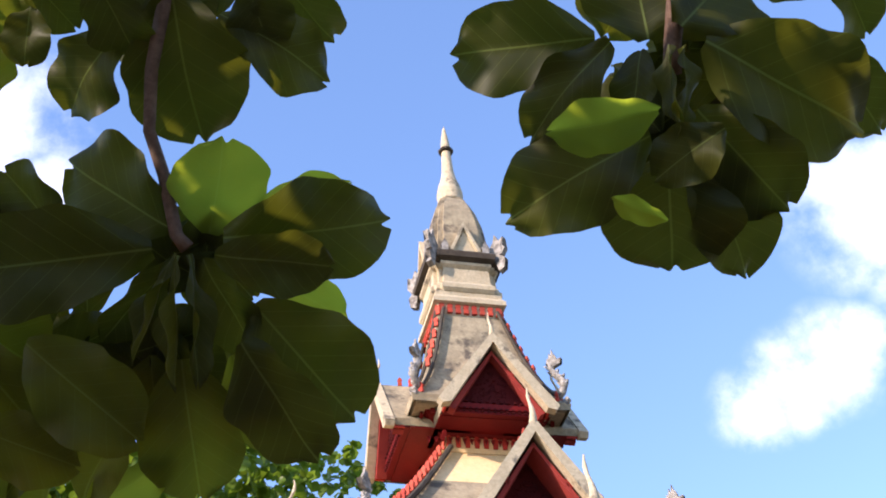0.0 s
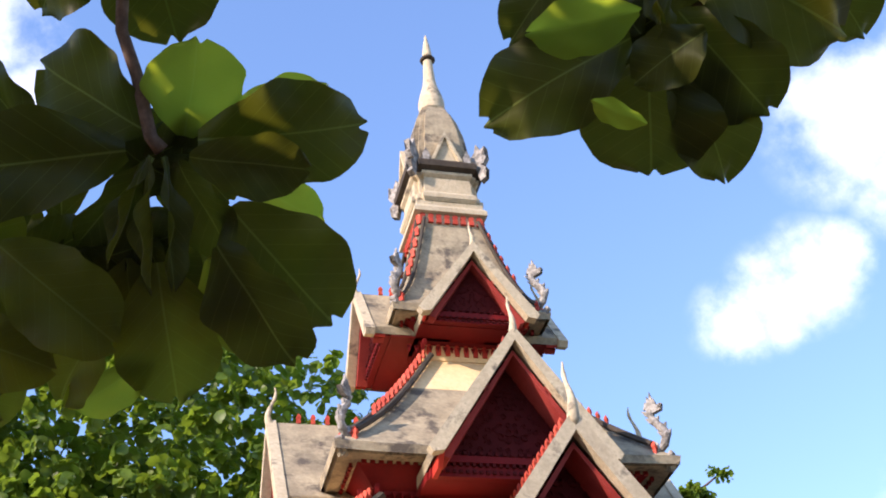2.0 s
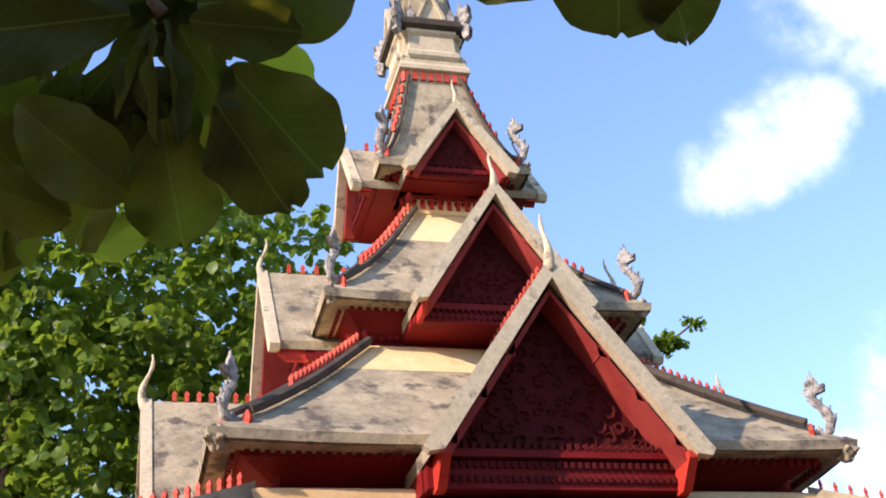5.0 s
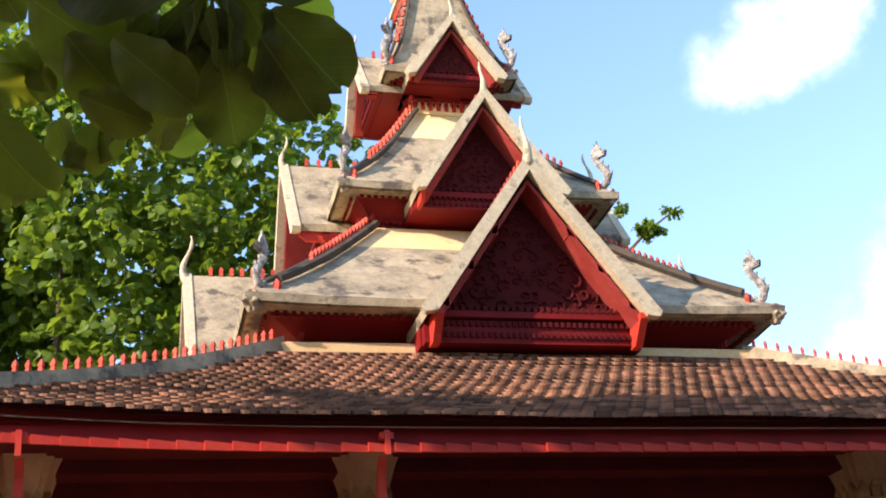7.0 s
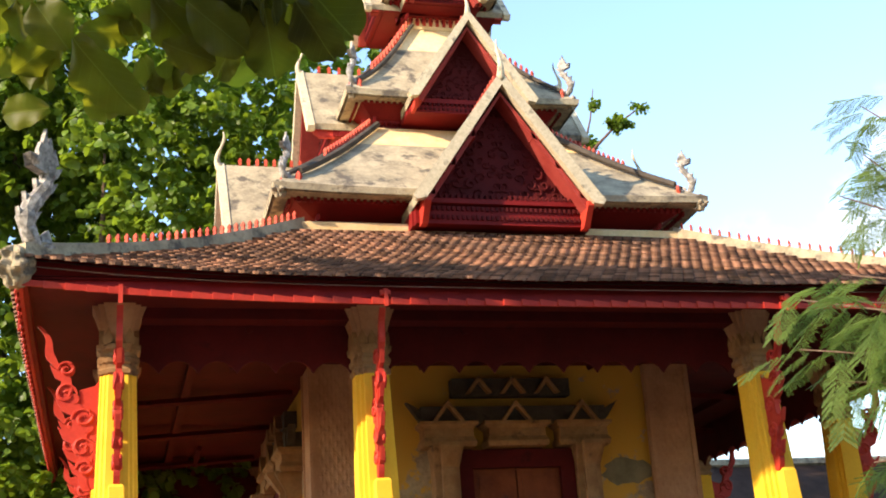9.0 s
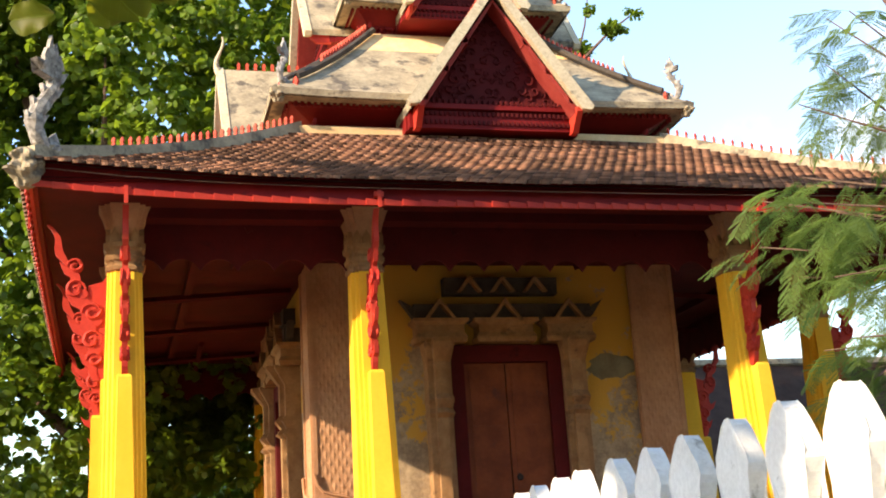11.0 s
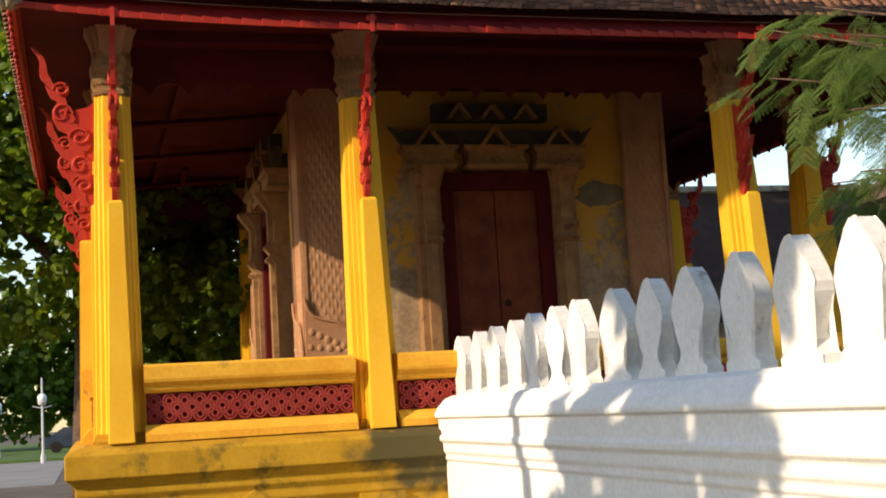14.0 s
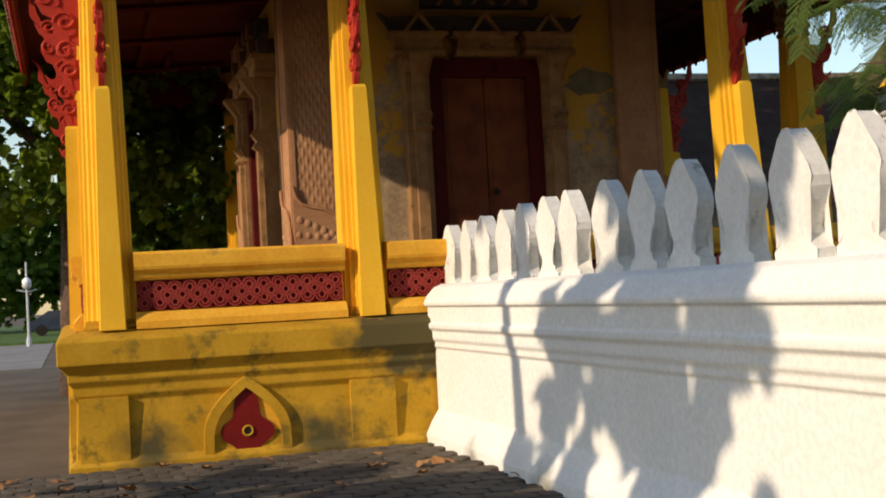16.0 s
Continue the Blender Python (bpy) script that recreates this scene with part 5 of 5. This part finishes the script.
# more leaves behind close the heart of each spray
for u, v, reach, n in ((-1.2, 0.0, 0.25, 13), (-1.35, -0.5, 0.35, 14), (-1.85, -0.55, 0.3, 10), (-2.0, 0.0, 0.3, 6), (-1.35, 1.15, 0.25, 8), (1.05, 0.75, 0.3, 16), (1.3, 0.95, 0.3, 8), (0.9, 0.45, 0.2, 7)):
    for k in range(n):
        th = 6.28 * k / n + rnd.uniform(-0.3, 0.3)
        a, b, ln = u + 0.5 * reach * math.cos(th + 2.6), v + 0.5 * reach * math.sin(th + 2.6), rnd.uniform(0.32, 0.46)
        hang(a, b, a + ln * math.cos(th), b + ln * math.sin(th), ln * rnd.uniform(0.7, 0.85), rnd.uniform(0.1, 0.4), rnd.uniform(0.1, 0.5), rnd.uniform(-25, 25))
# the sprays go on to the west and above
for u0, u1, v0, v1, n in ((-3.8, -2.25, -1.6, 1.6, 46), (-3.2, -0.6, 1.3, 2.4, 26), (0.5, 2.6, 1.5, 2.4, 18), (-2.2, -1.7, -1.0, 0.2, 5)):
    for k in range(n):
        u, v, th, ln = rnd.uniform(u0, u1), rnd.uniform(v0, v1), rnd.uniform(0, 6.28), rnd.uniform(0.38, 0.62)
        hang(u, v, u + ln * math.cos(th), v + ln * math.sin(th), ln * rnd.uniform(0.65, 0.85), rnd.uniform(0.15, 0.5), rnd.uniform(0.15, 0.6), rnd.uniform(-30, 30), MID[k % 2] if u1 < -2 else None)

# its crown beyond: many more rosettes
v0, f0 = blade(4, 1, 0.42, 0.2, 0.04, 7)


def leafy(name, centers, parent, mat, count, size, label, seed, spread=1.0, droop=0.25):
    """One mesh of rosettes of plain leaves at the given centres."""
    rs = np.random.RandomState(seed)
    base, fac = np.array(v0), np.array(f0)
    verts, faces, off = [], [], 0
    for c in centers:
        ax = Vector(rs.normal(size=3))
        ax.z = abs(ax.z) * 0.8 + 0.5
        q = ax.to_track_quat("Z", "Y").to_matrix()
        spin = rs.uniform(0, 6.28)
        for i in range(count):
            th = spin + 6.283 * i / count + rs.uniform(-0.3, 0.3)
            t = rs.uniform(-0.35, 0.55) + droop
            m = np.array(q @ Matrix.Rotation(th, 3, "Z") @ Matrix.Rotation(t, 3, "Y") @ Matrix.Rotation(rs.uniform(-0.5, 0.5), 3, "X"))
            verts.append(base @ m.T * size * rs.uniform(0.7, 1.2) + np.array(c) + rs.normal(size=3) * 0.03)
            faces.append(fac + off)
            off += len(base)
    verts, faces = np.concatenate(verts), np.concatenate(faces)
    me = bpy.data.meshes.new(name)
    me.from_pydata(verts.tolist(), [], faces.tolist())
    for p in me.polygons:
        p.use_smooth = True
    me.materials.append(mat)
    ob = new(name, me)
    ob.parent = parent
    if parent:
        ob.matrix_basis = parent.matrix_world.inverted()
    return tagged(ob, label, kind="stuff")


def clumps(lobes, n, seed, shell=0.55, rough=0.55):
    """Points in lobes (centre, radii), thick towards the skin, with noisy gaps."""
    rs = np.random.RandomState(seed)
    out = []
    w = np.array([r[0] * r[1] + r[1] * r[2] + r[0] * r[2] for _, r in lobes])
    w = w / w.sum()
    while len(out) < n:
        c, r = lobes[rs.choice(len(lobes), p=w)]
        d = rs.normal(size=3)
        d /= np.linalg.norm(d)
        k = 1 - shell * rs.uniform() ** 1.6
        p = np.array(c) + d * np.array(r) * k
        k2 = noise.noise(Vector(p) * 0.55) + 0.5 * noise.noise(Vector(p) * 1.7)
        if k2 > -rough * rs.uniform(0.1, 1.0):
            p = p + d * 0.5 * k2
            out.append(tuple(p))
    return out


# lobes out of view, placed to dapple the wall and shade ground and sprays
leafy("crown", clumps([((-9.6, -13.35, 5.3), (1.6, 1.9, 1.1)), ((-9.4, -13.75, 6.55), (1.2, 1.1, 0.5)), ((-10.2, -10.5, 3.1), (1.3, 2.3, 1.0)), ((-9.4, -11.2, 8.4), (2.6, 2.4, 1.2)), ((-11.5, -20.3, 7.5), (3.0, 2.5, 2.5)), ((-6.9, -9.0, 9.55), (1.2, 1.3, 1.1)), ((-5.0, -9.6, 10.25), (1.1, 1.2, 0.8)), ((-7.6, -8.1, 9.0), (1.0, 0.9, 0.9))], 325, 3, 0.9), broad, BIG_LEAF, 8, 0.42, "crown of large dark green leaves", 4)


# ---- trees behind the library ----
def tree(place, height, lobes, n, size, label, seed, mat=TREE_LEAF, count=7, trunk=0.35, limbs=True):
    root = empty("tree", Matrix.Translation(place), label, "tree")
    rnd = random.Random(seed)
    bm = bmesh.new()
    tube(bm, [(0, 0, -0.2), (0.1, 0, height * 0.2), (-0.1, 0.1, height * 0.45), (0.1, 0.0, height * 0.7)], [trunk, trunk * 0.8, trunk * 0.6, trunk * 0.25], 10)
    part("trunk", bm, BARK, root, "grey-brown trunk", smooth=True)
    for c, r in lobes if limbs else ():
        for k in range(3):
            bm = bmesh.new()
            z0 = height * rnd.uniform(0.2, 0.5)
            e = Vector(c) - Vector(place) + Vector((rnd.uniform(-0.5, 0.5) * r[0], rnd.uniform(-0.5, 0.5) * r[1], rnd.uniform(-0.2, 0.5) * r[2]))
            s = Vector((0, 0.05, z0))
            tube(bm, [s, s.lerp(e, 0.4) + Vector((0, 0, 0.3)), s.lerp(e, 0.75), e], [trunk * 0.4, trunk * 0.28, trunk * 0.17, trunk * 0.06], 6)
            part("limb", bm, BARK, root, smooth=True)
    leafy("crown", clumps(lobes, n, seed, 0.7), root, mat, count, size, "dense crown of glossy green leaves", seed)
    return root


tree((-5.0, 6.5, 0), 15, [((-3.7, 6.0, 10.8), (4.7, 3.2, 6.2)), ((-6.0, 5.6, 5.6), (4.2, 2.6, 2.5)), ((-8.3, 6.5, 12.2), (3.8, 3.0, 4.6)), ((-3.0, 6.0, 6.0), (3.4, 2.4, 3.6)), ((-2.5, 7.6, 2.7), (2.2, 1.5, 2.5))], 14000, 0.18, "tall dense tree with glossy green leaves behind the library", 21)
sprig = tree((2.6, 7.4, 0), 11, [((5.25, 6.1, 13.6), (0.30, 0.25, 0.40)), ((5.75, 6.0, 13.05), (0.45, 0.2, 0.14)), ((6.2, 5.8, 13.4), (0.40, 0.2, 0.14)), ((5.1, 6.5, 12.8), (0.35, 0.35, 0.4))], 210, 0.10, "leafy tree branches showing behind the roof", 22, trunk=0.14, limbs=False)
bm = bmesh.new()
tube(bm, [(0.1, 0.0, 7.4), (1.3, -0.4, 10.6), (2.4, -0.9, 12.3), (3.1, -1.4, 13.0), (3.8, -1.6, 13.5)], [0.07, 0.06, 0.045, 0.03, 0.012], 6)
part("limb", bm, BARK, sprig, smooth=True)
bm = bmesh.new()
tube(bm, [(2.4, -0.9, 12.3), (2.6, -1.2, 13.2), (2.7, -1.3, 13.9)], [0.03, 0.02, 0.01], 6)
part("limb", bm, BARK, sprig, smooth=True)


# two trees out of view, added to keep skylight out of the gallery
tree((-6.0, -24.5, 0), 11, [((-6.0, -23.5, 7.0), (5.5, 3.0, 4.2)), ((2.5, -23.5, 6.5), (5.0, 3.0, 4.2))], 1300, 0.5, "unseen broad tree added to block skylight over the yard", 23)
tree((8.0, -17.5, 0), 10, [((8.0, -17.0, 6.0), (3.5, 3.5, 4.0))], 700, 0.45, "unseen tree added inside the wall to block skylight", 24)

# ---- feathery shrub by the wall ----
def frond(seed):
    """A twice-feathered leaf along +x, about one unit long."""
    rnd = random.Random(seed)
    v, f = [], []

    def strip(a, b, w, up):
        s = (b - a).cross(up).normalized() * w
        i = len(v)
        v.extend([a, a.lerp(b, 0.5) + s, b, a.lerp(b, 0.5) - s])
        f.append((i, i + 1, i + 2, i + 3))

    up = Vector((0, 0, 1))
    bend = rnd.uniform(0.15, 0.4)

    def spine(t):
        return Vector((t, 0.05 * math.sin(t * 3), -bend * t * t))

    for k in range(12):
        strip(spine(k / 12), spine((k + 1.2) / 12), 0.008, up)
    for k in range(9):
        t = 0.15 + 0.85 * k / 9
        p = spine(t)
        ln = 0.34 * (1 - 0.45 * abs(t - 0.5)) * rnd.uniform(0.85, 1.1)
        for s in (-1, 1):
            d = Vector((0.55, s * 0.8, -0.25 + rnd.uniform(-0.15, 0.15))).normalized()
            q = p + d * ln + Vector((0, 0, -0.06))
            strip(p, q, 0.005, up)
            for j in range(11):
                a = p.lerp(q, (j + 0.6) / 11)
                for g in (-1, 1):
                    e = (d * 0.5 + d.cross(up) * g).normalized()
                    strip(a, a + e * 0.062 * rnd.uniform(0.8, 1.2) + Vector((0, 0, -0.012)), 0.011, up)
    me = bpy.data.meshes.new("frond")
    me.from_pydata([tuple(p) for p in v], [], f)
    me.materials.append(FROND)
    return me


FRONDS = [frond(s) for s in range(4)]
shrub = empty("feathery_shrub", Matrix.Translation((0.9, -11.2, 0)), "slender tree with fine feathery green fronds by the wall", "tree")
sinv = shrub.matrix_world.inverted()
bm = bmesh.new()
tube(bm, [(0, 0, -0.1), (0.05, 0.05, 1.5), (-0.05, 0.1, 3.0), (-0.2, 0.3, 4.4), (-0.5, 0.5, 5.3)], [0.07, 0.06, 0.045, 0.03, 0.012], 8)
part("trunk", bm, BARK, shrub, smooth=True)
rnd = random.Random(31)
TWIGS = (((0.85, -11.1, 3.0), (-0.80, -10.7, 3.45), 16), ((0.85, -11.1, 3.2), (-0.75, -10.6, 3.80), 16), ((0.85, -11.1, 2.9), (-0.55, -10.7, 3.25), 12), ((0.8, -11.0, 2.6), (-0.50, -10.8, 2.75), 10), ((0.8, -10.9, 3.6), (-0.12, -10.7, 4.75), 18), ((0.75, -10.9, 3.9), (-0.05, -10.8, 4.3), 12),
         ((0.7, -10.9, 4.2), (0.0, -10.6, 5.15), 14), ((0.85, -11.4, 2.9), (-0.75, -11.9, 2.15), 8), ((0.8, -11.2, 3.6), (-0.75, -11.3, 4.2), 14), ((0.8, -11.2, 3.3), (-0.9, -11.5, 3.5), 13), ((0.8, -11.2, 3.9), (-0.5, -11.6, 4.7), 14), ((0.8, -11.2, 3.1), (-1.05, -11.9, 2.95), 11), ((0.85, -11.3, 2.5), (-0.5, -11.6, 2.3), 10), ((0.85, -11.3, 2.9), (-0.2, -11.0, 3.1), 12), ((0.85, -11.2, 3.1), (-0.4, -11.0, 3.6), 14), ((0.85, -11.2, 2.7), (-0.30, -10.7, 2.45), 10), ((0.85, -11.2, 3.4), (-0.3, -10.5, 4.0), 12), ((0.85, -11.2, 2.5), (-0.35, -10.9, 2.6), 13), ((0.85, -11.2, 2.4), (-0.15, -10.6, 2.3), 10), ((0.85, -11.2, 2.6), (-0.55, -11.2, 2.75), 12), ((0.85, -11.2, 2.8), (0.0, -10.9, 2.95), 12))
for a, b, n in TWIGS:
    a, b = Vector(a), Vector(b)
    bm = bmesh.new()
    mid = a.lerp(b, 0.5) + Vector((0, 0, 0.12))
    tube(bm, [sinv @ a, sinv @ mid, sinv @ b], [0.016, 0.010, 0.004], 6)
    part("twig", bm, BARK, shrub, smooth=True)
    for k in range(n):
        t = 0.25 + 0.75 * k / max(1, n - 1)
        p = a.lerp(b, t) + Vector((0, 0, 0.24 * t * (1 - t)))
        o = new("frond", FRONDS[k % 4])
        o.parent = shrub
        d = (b - a).normalized()
        az = math.degrees(math.atan2(d.y, d.x)) + rnd.choice((-1, 1)) * rnd.uniform(15, 75)
        o.matrix_basis = sinv @ pose(*p, rnd.uniform(-30, 30), rnd.uniform(-10, 55), az) @ Matrix.Scale(rnd.uniform(0.26, 0.44), 4)


# ---- beyond the library: neighbouring hall, street, far trees ----
hall = empty("neighbouring_hall", None, "neighbouring hall with a dark tiled roof", "building")
bm = bmesh.new()
box(bm, 7.2, 26, 9.5, 17, 0, 3.4)
part("wall", bm, WHITE_AGED, hall)
bm = bmesh.new()
vs = [bm.verts.new(p) for p in ((6.4, 8.2, 3.0), (27, 8.2, 3.0), (27, 13.2, 6.8), (6.4, 13.2, 6.8), (6.4, 18.2, 3.0), (27, 18.2, 3.0))]
for f in ((0, 1, 2, 3), (3, 2, 5, 4), (0, 3, 4), (1, 5, 2)):
    bm.faces.new([vs[i] for i in f])
bmesh.ops.solidify(bm, geom=bm.faces[:], thickness=0.12)
part("roof", bm, FAR_ROOF, hall, "dark weathered tile roof")
bm = bmesh.new()
tube(bm, [(6.4, 8.1, 3.1), (6.4, 10.6, 4.97), (6.4, 13.2, 6.9)], [0.14, 0.14, 0.14], 6)
part("verge_roll", bm, PLASTER, hall)
bm = bmesh.new()
tube(bm, [(6.4, 13.2, 6.88), (27, 13.2, 6.88)], [0.12, 0.12], 6)
part("ridge", bm, PLASTER, hall)

chapel = empty("gilded_gable", None, "tall temple gable with gold trim and white wall", "building")
bm = bmesh.new()
box(bm, 13.2, 19, 7.0, 7.9, 0, 6.0)
part("wall", bm, WHITE_AGED, chapel)
bm = bmesh.new()
plate(bm, [(12.4, 5.6), (16.1, 9.8), (19.8, 5.6)], 6.6, 7.9)
part("roof", bm, FAR_ROOF, chapel)
bm = bmesh.new()
plate(bm, [(12.3, 5.5), (16.1, 9.9), (16.1, 9.5), (12.7, 5.5)], 6.4, 6.6)
plate(bm, [(19.9, 5.5), (16.1, 9.9), (16.1, 9.5), (19.5, 5.5)], 6.4, 6.6)
part("gold_trim", bm, YELLOW, chapel, "gold painted barge boards")

for k, (x, y) in enumerate(((-6.9, 42.5), (-9.6, 56.0))):
    lamp = empty("street_lamp", Matrix.Translation((x, y, 0)), "grey street lamp with white globes", "lamp", "street lamps along the road")
    bm = bmesh.new()
    turned(bm, [(0.12, 0), (0.12, 0.3), (0.06, 0.5), (0.045, 3.6), (0.03, 3.8)], 10)
    part("pole", bm, GREY_METAL, lamp)
    bm = bmesh.new()
    tube(bm, [(-0.42, 0, 2.55), (0, 0, 2.45), (0.42, 0, 2.55)], [0.03, 0.03, 0.03], 6)
    part("arm", bm, GREY_METAL, lamp)
    for gx, gz in ((-0.42, 2.75), (0.42, 2.75), (0, 2.9)):
        bm = bmesh.new()
        turned(bm, [(0.2 * math.sin(math.pi * j / 8) + 0.004, gz - 0.2 * math.cos(math.pi * j / 8)) for j in range(9)], 12)
        part("globe", bm, GLOBE, lamp, "white globe", smooth=True)

for k, (x, y, c) in enumerate(((-5.4, 60, (0.03, 0.04, 0.06)), (-12.5, 62, (0.35, 0.05, 0.04)))):
    paint = material("car_paint", c, tuple(q * 1.3 for q in c), 0.5, 0.3, 0.0, coat=0.5)
    car = empty("car", Matrix.Translation((x, y, 0.14)), "parked dark car on the far verge" if k == 0 else "parked red car on the far verge", "car")
    bm = bmesh.new()
    plate(bm, [(-2.0, 0.35), (2.0, 0.35), (2.05, 0.75), (1.3, 0.9), (0.8, 1.4), (-0.9, 1.42), (-1.6, 0.95), (-2.05, 0.85)], -0.8, 0.8)
    part("body", bm, paint, car)
    for wx in (-1.3, 1.3):
        for wy in (-0.8, 0.66):
            bm = bmesh.new()
            turned(bm, [(0.32, 0), (0.32, 0.16)], 16, pose(wx, wy + 0.15, 0.32, 90))
            part("wheel", bm, HOLE, car)

rs = np.random.RandomState(8)
far = [((-26 + 5.0 * k + rs.uniform(-1, 1), 78 + rs.uniform(-5, 5), rs.uniform(5.0, 7.5)), (4.2, 3.0, rs.uniform(5.0, 7.5))) for k in range(9)]
leafy("far_trees", clumps(far, 6500, 9, 0.7, 0.9), None, TREE_LEAF, 6, 0.50, "distant green roadside trees", 10)
for o in scene.objects:
    if o.name == "far_trees":
        tagged(o, category="trees")
leafy("trees_behind_hall", clumps([((16, 34, 7.0), (5, 3, 3.6)), ((26, 36, 6.5), (6, 3, 4)), ((9, 38, 5), (4, 3, 3))], 900, 12, 0.7, 0.9), None, TREE_LEAF, 6, 0.55, "distant green trees behind the hall", 13)
for o in scene.objects:
    if o.name == "trees_behind_hall":
        tagged(o, category="trees")
hedge = [((-13.5 + 1.6 * k, 9.6 + rs.uniform(-0.4, 0.4), rs.uniform(0.7, 1.2)), (1.1, 0.8, rs.uniform(0.7, 1.3))) for k in range(6, 10)]
leafy("shrubs", clumps(hedge, 260, 15, 0.8, 0.9), None, TREE_LEAF, 6, 0.26, "low dark shrubs under the trees", 16)
for o in scene.objects:
    if o.name == "shrubs":
        tagged(o, category="shrubs")

# fallen leaves on the paving
dry = material("dry_leaf", (0.30, 0.13, 0.05), (0.42, 0.22, 0.09), 0.1, 0.8, 0.2, spread=0.4)
dry_mesh = leaf_mesh("fallen_leaf", dry, n=6, k=3, width=0.3, curl=0.25, wave=0.06, seed=9)
rnd = random.Random(44)
for k in range(34):
    x, y = rnd.uniform(-6.2, -1.75), rnd.uniform(-9.4, -5.4)
    o = new("fallen_leaf", dry_mesh)
    s = rnd.uniform(0.12, 0.24)
    o.matrix_basis = pose(x, y, 0.035 + 0.2 * s, rnd.uniform(-12, 12), rnd.uniform(-8, 12), rnd.uniform(0, 360)) @ Matrix.Scale(s, 4)
    tagged(o, "dry brown fallen leaf on the paving", "leaf", "fallen leaves")

# ---- paving stones ----
paving = empty("pavement", None, "worn grey interlocking pavers", "pavement", kind="structure")
bm = bmesh.new()
hexa = [(-0.115, -0.05), (-0.06, -0.095), (0.06, -0.095), (0.115, -0.05), (0.115, 0.05), (0.06, 0.095), (-0.06, 0.095), (-0.115, 0.05)]
loft(bm, [[(x, y, 0.0) for x, y in hexa], [(x, y, 0.022) for x, y in hexa], [(x * 0.93, y * 0.92, 0.028) for x, y in hexa]])
bm.verts.index_update()
stone = None
rest_v, rest_f = [], []
mesh0 = None
count = 0
rnd = random.Random(3)
for j in range(58):
    for i in range(44):
        x, y = -10.4 + 0.24 * i + (0.12 if j % 2 else 0), -5.32 - 0.2 * j
        if x > -1.72 or y < -12.5:
            continue
        m = pose(x, y, rnd.uniform(-0.004, 0.006), rnd.uniform(-1, 1), rnd.uniform(-1, 1), rnd.uniform(-2, 2))
        if count < 300 and -6.0 < x and y > -9.6 and y < -7.0:
            if stone is None:
                bm2 = bm.copy()
                stone = part("paver", bm2, PAVER, paving)
                stone.matrix_basis = m
            else:
                again(stone, "paver", paving, m)
            count += 1
        else:
            o = len(rest_v)
            for v in bm.verts:
                rest_v.append(tuple(m @ v.co))
            for f in bm.faces:
                rest_f.append([o + v.index for v in f.verts])
me = bpy.data.meshes.new("pavers")
me.from_pydata(rest_v, [], rest_f)
me.materials.append(PAVER)
o = new("pavers", me)
o.parent = paving
tagged(o, "field of worn grey pavers", kind="stuff")

# ---- clay tiles of the main roof ----
def tile_mesh():
    """A round-nosed clay tile with a swelling back, nose towards -y."""
    bm = bmesh.new()
    ol = [(-0.092, 0.16), (-0.092, -0.04), (-0.080, -0.085), (-0.045, -0.115), (0.0, -0.125), (0.045, -0.115), (0.080, -0.085), (0.092, -0.04), (0.092, 0.16)]
    top = [bm.verts.new((x, y, 0.030 - 0.5 * x * x + (0.012 if y < 0 else -0.012))) for x, y in ol]
    low = [bm.verts.new((x, y, -0.004 - 0.5 * x * x + (0.008 if y < 0 else -0.02))) for x, y in ol]
    mid_t = bm.verts.new((0, -0.03, 0.036))
    n = len(ol)
    for k in range(n - 1):
        bm.faces.new((top[k], top[k + 1], mid_t))
        bm.faces.new((top[k], low[k], low[k + 1], top[k + 1]))
    bm.faces.new((top[-1], top[0], mid_t))
    return bm


tb = tile_mesh()
bmesh.ops.transform(tb, matrix=Matrix.Diagonal((0.7, 0.72, 0.75, 1)), verts=tb.verts)
tb.verts.index_update()
tile_v = [v.co.copy() for v in tb.verts]
tile_f = [[v.index for v in f.verts] for f in tb.faces]
tile_one, made = None, 0
rv, rf = [], []
rnd = random.Random(17)
ROWS_N = 23
for a in SIDES:
    for r in range(ROWS_N):
        h = EAVE + 0.02 - (EAVE - TOP - 0.06) * (r + 0.25) / ROWS_N
        h2 = h - 0.05
        pitch = math.atan2(roof_z(h2) - roof_z(h), 0.05)
        n = int(2 * h / 0.132)
        for k in range(n):
            x = (k + 0.5 + (0.5 if r % 2 else 0.0) - n / 2) * 0.132
            if abs(x) > h - 0.06:
                continue
            z = roof_z(h) + lift(h) * abs(x / h) ** 4 - 0.012 + 0.02 * noise.noise(Vector((x * 0.8, r * 0.35, a)))
            m = turn(a) @ Matrix.Translation((x + rnd.uniform(-0.008, 0.008), -h, z)) @ Matrix.Rotation(pitch - 0.10 + rnd.uniform(-0.03, 0.03), 4, "X") @ Matrix.Rotation(rnd.uniform(-0.05, 0.05), 4, "Z")
            if a == 0 and made < 300 and -3.4 < x < 1.4 and r < 13:
                if tile_one is None:
                    tile_one = part("tile", tb.copy(), TILE, main_roof)
                    tile_one.matrix_basis = m
                else:
                    again(tile_one, "tile", main_roof, m)
                made += 1
            else:
                o = len(rv)
                rv.extend([tuple(m @ c) for c in tile_v])
                rf.extend([[o + i for i in f] for f in tile_f])
me = bpy.data.meshes.new("tiles")
me.from_pydata(rv, [], rf)
me.materials.append(TILE)
o = new("tiles", me)
o.parent = main_roof
tagged(o, "courses of brown clay tiles", kind="stuff")
